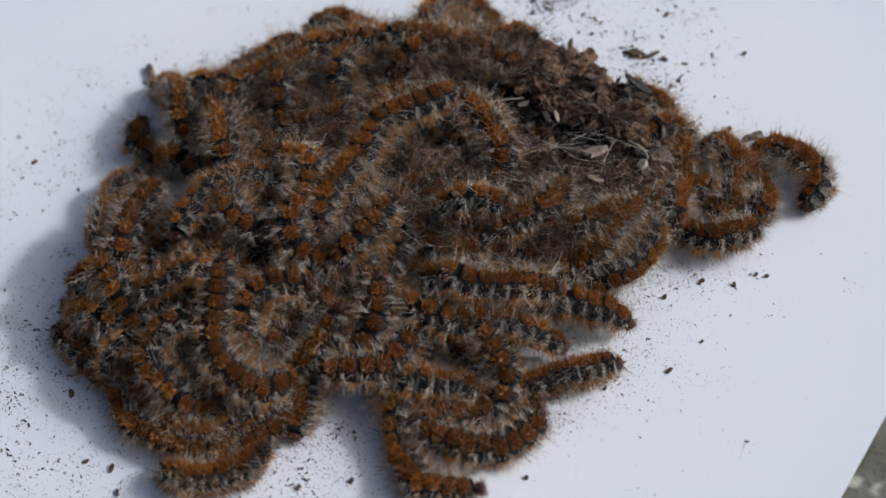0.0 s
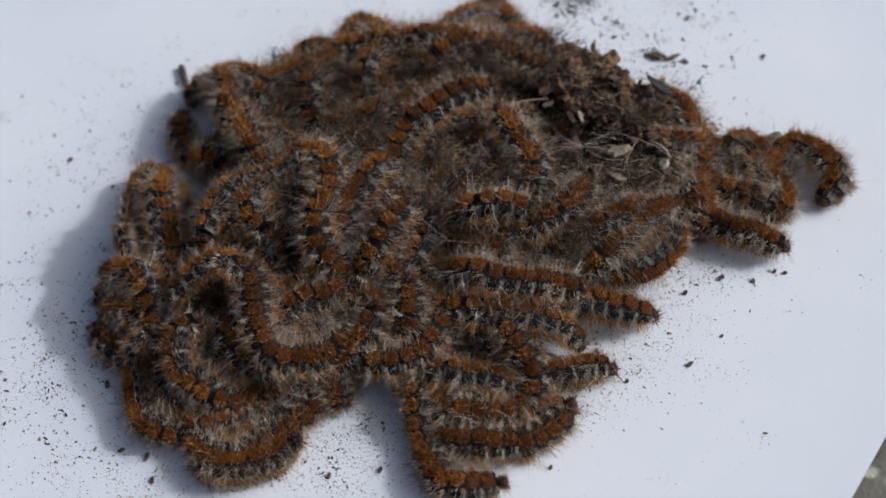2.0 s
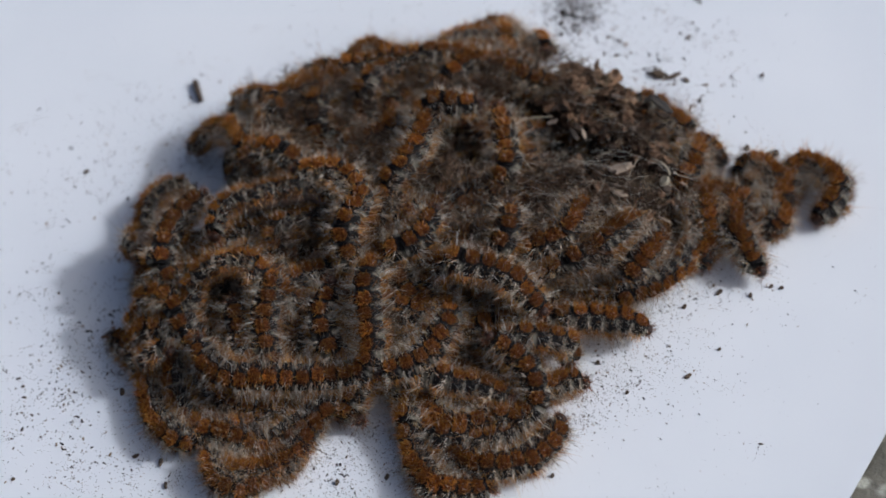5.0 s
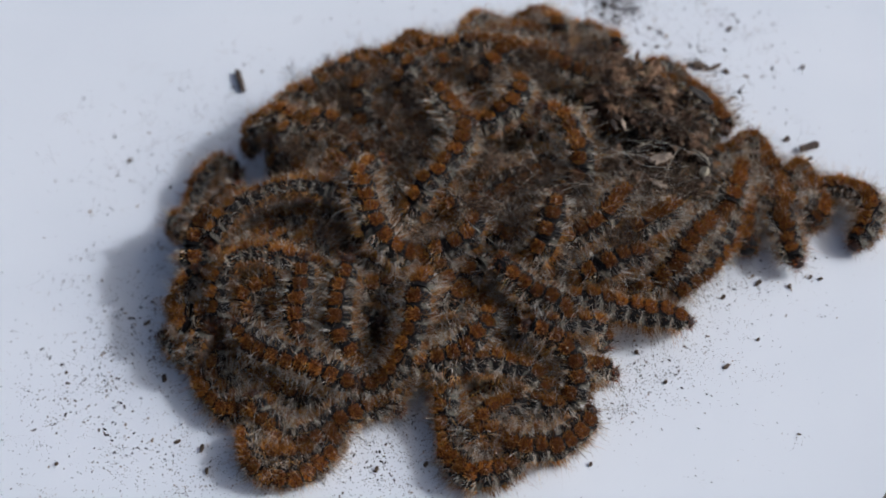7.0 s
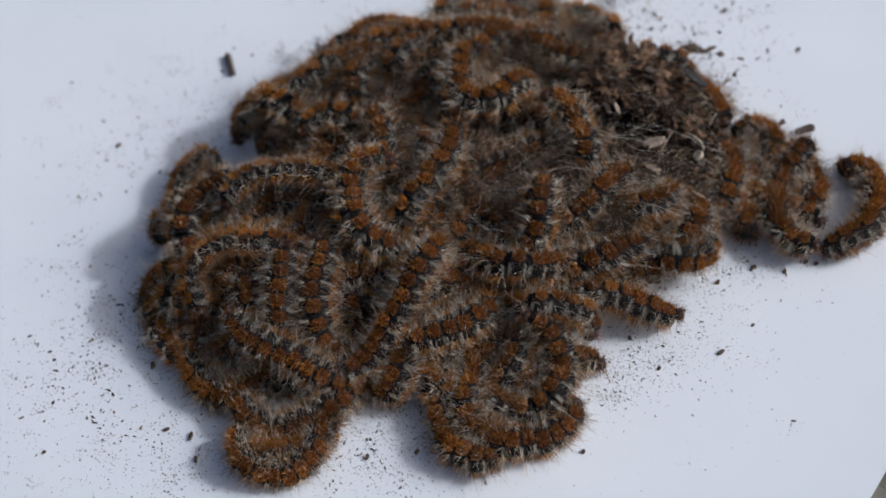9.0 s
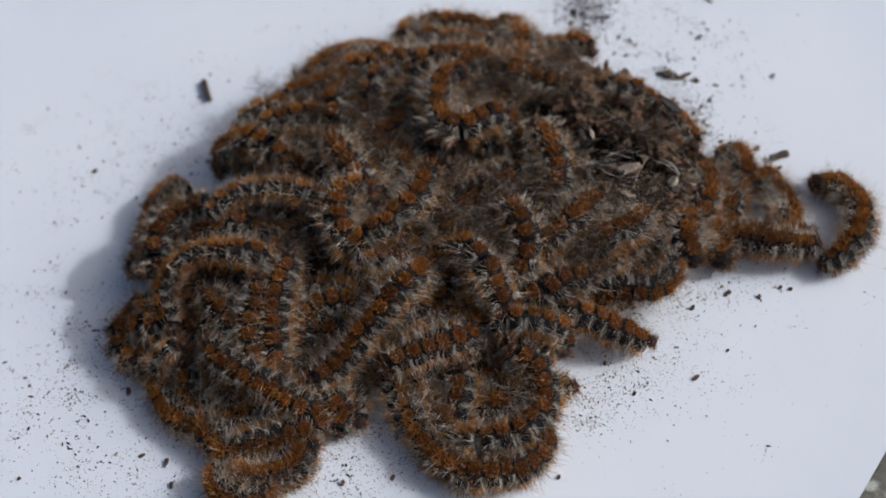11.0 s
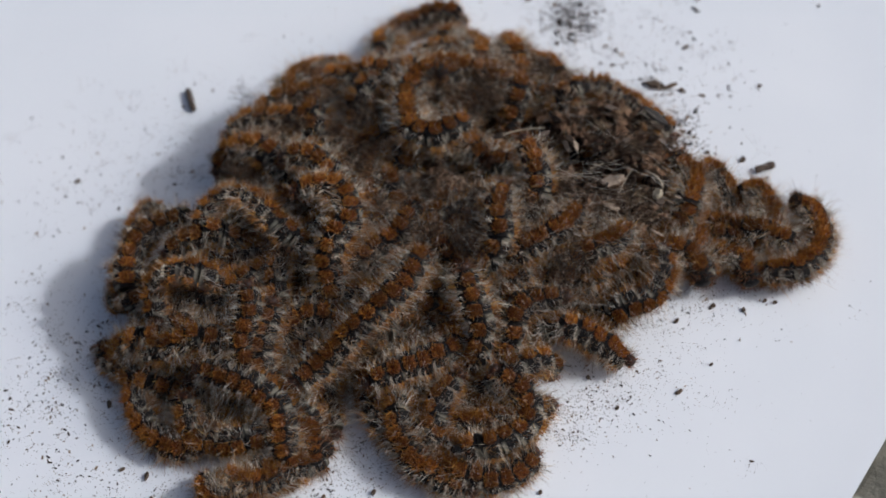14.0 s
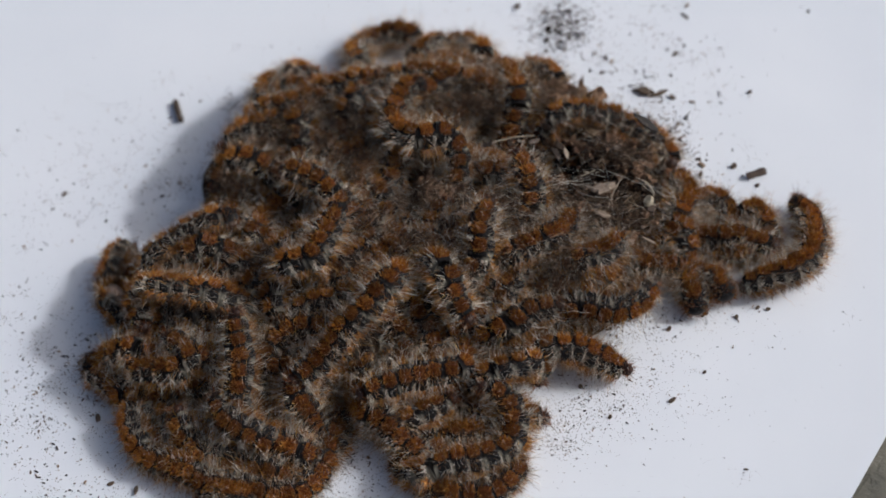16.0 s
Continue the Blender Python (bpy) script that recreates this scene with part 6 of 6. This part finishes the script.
    # tlroof
    crawl(0.3, 10,
          (0, 0, -39.3, 58.3, -33.0, 53.8, -28.4, 58.0, -21.9, 60.4),
          (1.5, 0, -39.3, 65.3, -32.9, 55.6, -28.1, 57.4, -22.1, 58.2),
          (3.2, 0, -34.8, 54.3, -28.7, 54.1, -23.8, 57.6, -18.5, 56.1),
          (5.3, 0, -30.0, 49.2, -25.1, 54.6, -18.9, 57.7),
          (7.5, 0, -41.8, 49.4, -35.4, 50.9, -29.2, 50.8),
          (9.7, 0, -43.3, 48.3, -35.5, 47.8, -29.4, 48.8),
          (11.8, 0, -37.8, 46.9, -34.1, 49.7, -28.0, 48.7),
          (14, 0, -38.9, 47.1, -33.9, 48.9, -27.9, 48.1),
          (16, 0, -36.8, 45.5, -32.5, 47.8, -27.7, 48.6))
    # lefty
    crawl(0, 0,
          (0, 0, -65.8, 10.6, -60.1, 5.7, -55.6, 1.1),
          (1.5, 0, -66.3, 10.3, -60.7, 5.9, -56.2, 1.0),
          (3.2, 0, -65.7, 6.3, -60.8, 4.5, -56.1, 0.0),
          (5.3, 0, -63.3, 4.4, -58.6, 1.9, -54.4, 0.4),
          (7.5, 0, -63.7, 5.3, -59.8, 2.8, -57.2, 1.8),
          (9.7, 0, -65.1, 7.4, -61.6, 5.7, -58.3, 3.3),
          (11.8, 0, -65.4, 5.4, -61.2, 3.8, -57.8, 2.4),
          (14, 0, -65.7, 4.6, -60.8, 2.9, -56.2, 1.1),
          (16, 0, -66.1, 6.5, -60.6, 3.5, -55.6, 1.0))
    # lobefill
    crawl(-0.6, 15,
          (4, 8, -49.6, -25.7, -44.4, -29.0, -39.1, -28.7),
          (7.5, 0, -49.6, -25.7, -44.4, -29.0, -39.1, -28.7),
          (9.7, 0, -49.7, -28.1, -44.5, -30.8, -38.2, -30.0),
          (11.8, 0, -48.6, -28.9, -44.7, -28.9, -41.1, -30.5),
          (14, 0, -46.7, -28.0, -43.0, -27.7, -39.4, -29.2),
          (16, 8, -46.7, -28.0, -43.0, -27.7, -39.4, -29.2), length=20)
    # nook
    crawl(0, 0,
          (8.3, 8, -52.1, 20.0, -47.4, 20.7, -41.6, 19.8),
          (11.8, 0, -52.1, 20.0, -47.4, 20.7, -41.6, 19.8),
          (14, 0, -52.4, 18.6, -47.0, 20.0, -41.2, 19.2),
          (16, 0, -51.6, 18.3, -46.3, 19.2, -41.1, 18.6))
    # well
    crawl(-1.0, 0,
          (8.3, 8, -2.3, -20.5, 2.7, -21.7, 8.0, -21.6),
          (11.8, 0, -2.3, -20.5, 2.7, -21.7, 8.0, -21.6),
          (14, 0, -2.0, -22.7, 3.1, -23.5, 8.4, -23.2),
          (16, 0, -2.5, -22.4, 2.5, -23.2, 7.8, -22.7), length=18)
    # left inner front
    crawl(-0.5, 0,
          (0, 0, -46, -6, -45, -9, -43, -12),
          (3, 0, -39, -1, -39, -6, -37, -10),
          (5.5, 0, -42, 2, -41, -5, -40, -9),
          (7, 0, -42, 2, -42, -4, -41, -8),
          (9, 0, -45, 3, -45, -2, -44, -6),
          (12.5, 0, -50, 5, -45, 2, -41, -3),
          (14.5, 0, -51, 3, -48, -1, -42, -5),
          (16, 0, -50, 2, -46, -2, -43, -4))
    # tail third
    crawl(0.3, 0,
          (0, 0, 49, 6, 49, 11, 52, 18),
          (3, 0, 49, 5, 51, 11, 51, 17),
          (5.5, 0, 53, 7, 53, 14, 54, 23),
          (7, 0, 51, 6, 53, 15, 51, 20),
          (9, 0, 51, 5, 52, 12, 53, 21),
          (12.5, 0, 51, 4, 52, 12, 53, 19),
          (14.5, 0, 51, 3, 51, 10, 51, 15),
          (16, 0, 50, 6, 50, 10, 50, 15))
    # tail fill
    crawl(0, 0,
          (0, 0, 61, 14, 57, 16, 53, 18),
          (3, 0, 63, 14, 57, 15, 53, 19),
          (5.5, 0, 64, 12, 59, 18, 52, 20),
          (7, 0, 65, 9, 59, 14, 53, 18),
          (9, 0, 66, 4, 61, 8, 55, 12),
          (12.5, 0, 71, 10, 64, 7, 57, 6),
          (14.5, 0, 69, 10, 62, 11, 55, 13),
          (16, 0, 68, 9, 60, 11, 52, 12))
    # left fill
    crawl(-0.8, 0,
          (0, 0, -53, -3, -52, -11, -48, -17, -44, -21),
          (3, 0, -57, -3, -57, -10, -53, -17, -48, -20),
          (5.5, 0, -55, -3, -55, -10, -52, -17, -47, -20),
          (7, 0, -54, -5, -55, -9, -52, -14),
          (9, 0, -56, -4, -57, -9, -53, -15),
          (12.5, 0, -51, -7, -51, -13, -47, -18),
          (14.5, 0, -49, -8, -48, -14, -43, -19),
          (16, 0, -57, -6, -56, -12, -51, -20))
    # ring fill
    crawl(0, -30,
          (0, 0, 10, -26, 4, -26, -3, -25),
          (3, 0, 9, -27, 3, -28, -4, -26),
          (5.5, 0, 8, -27, 1, -29, -6, -28),
          (7, 0, 7, -29, 1, -31, -6, -30),
          (9, 0, 5, -31, -1, -31, -6, -28),
          (12.5, 0, 6, -32, 0, -32, -4, -25),
          (14.5, 0, 5, -28, 0, -29, -5, -24),
          (16, 0, 5, -26, 0, -27, -4, -23))
    # top fill
    crawl(0, 0,
          (0, 0, 21, 58, 14, 59, 7, 56),
          (3, 0, 19, 56, 12, 57, 5, 55),
          (5.5, 0, 18, 60, 11, 60, 3, 57),
          (7, 0, 21, 62, 14, 64, 6, 61),
          (9, 0, 18, 61, 11, 64, 4, 65),
          (12.5, 0, 13, 63, 6, 67, -1, 68),
          (14.5, 0, 17, 62, 12, 65, 6, 66),
          (16, 0, 18, 59, 11, 62, 4, 61))
    # felt one
    crawl(0.9, 0,
          (0, 0, 29, 12, 26, 8, 22, 6, 18, 5),
          (5.5, 0, 28, 11, 25, 8, 22, 4, 18, 3),
          (9, 0, 30, 12, 26, 10, 22, 6, 19, 4),
          (12.5, 0, 28, 12, 25, 9, 21, 6, 17, 4),
          (16, 0, 29, 13, 26, 9, 21, 7, 17, 6), length=26)
    # felt two
    crawl(0.7, 0,
          (0, 0, 38, 9, 35, 5, 31, 4),
          (5.5, 0, 37, 9, 34, 6, 30, 3),
          (9, 0, 38, 10, 35, 6, 31, 5),
          (12.5, 0, 37, 10, 34, 6, 30, 4),
          (16, 0, 37, 9, 34, 5, 30, 4), length=22)
    # those lower in the heap, that show between the others
    rnd = random.Random(77)
    for n in range(BURIED):
        a = n * 2.4 + 1.6
        deg = math.degrees(math.atan2(math.sin(a), math.cos(a)))
        r = 0.76 * reach(deg) * math.sqrt((n + 0.5) / BURIED)
        x, y, h = CENTRE[0] + r * math.cos(a), CENTRE[1] + r * math.sin(a), rnd.uniform(0, 6.28)
        bend = rnd.choice((-1, 1)) * rnd.uniform(0.3, 1.1)
        keys = []
        for t in (0, 5, 11, 16):
            h += rnd.uniform(-0.35, 0.35)
            bend += rnd.uniform(-0.25, 0.25)
            x, y = x + rnd.uniform(-2, 2), y + rnd.uniform(-2, 2)
            flat, px, py = [], x - 12 * math.cos(h), y - 12 * math.sin(h)
            for k in range(4):
                flat += [px, py]
                px, py = px + 9 * math.cos(h + bend * (k - 1)), py + 9 * math.sin(h + bend * (k - 1))
            keys.append((t, 0, *flat))
        crawl(-5.2 - 1.2 * nest_bump(x, y) - 4 * pits(x, y), rnd.uniform(-40, 40), *keys)
    # those along the far rim
    for n in range(BEHIND):
        keys = []
        a, lean = 46 + 9 * n, rnd.uniform(-0.7, 0.7)
        for t in (0, 5, 11, 16):
            a += rnd.uniform(-2, 2)
            lean += rnd.uniform(-0.2, 0.2)
            r, flat = reach(a) - 17.5, []
            x, y = CENTRE[0] + r * math.cos(radians(a)), CENTRE[1] + r * math.sin(radians(a))
            for k in range(4):
                h = radians(a + 90) + lean + 0.35 * (k - 1.5) * lean
                flat += [x + 7 * (k - 1.5) * math.cos(h), y + 7 * (k - 1.5) * math.sin(h)]
            keys.append((t, 0, *flat))
        crawl(-1.0 + (n % 3), rnd.uniform(-30, 30), *keys)


motions()
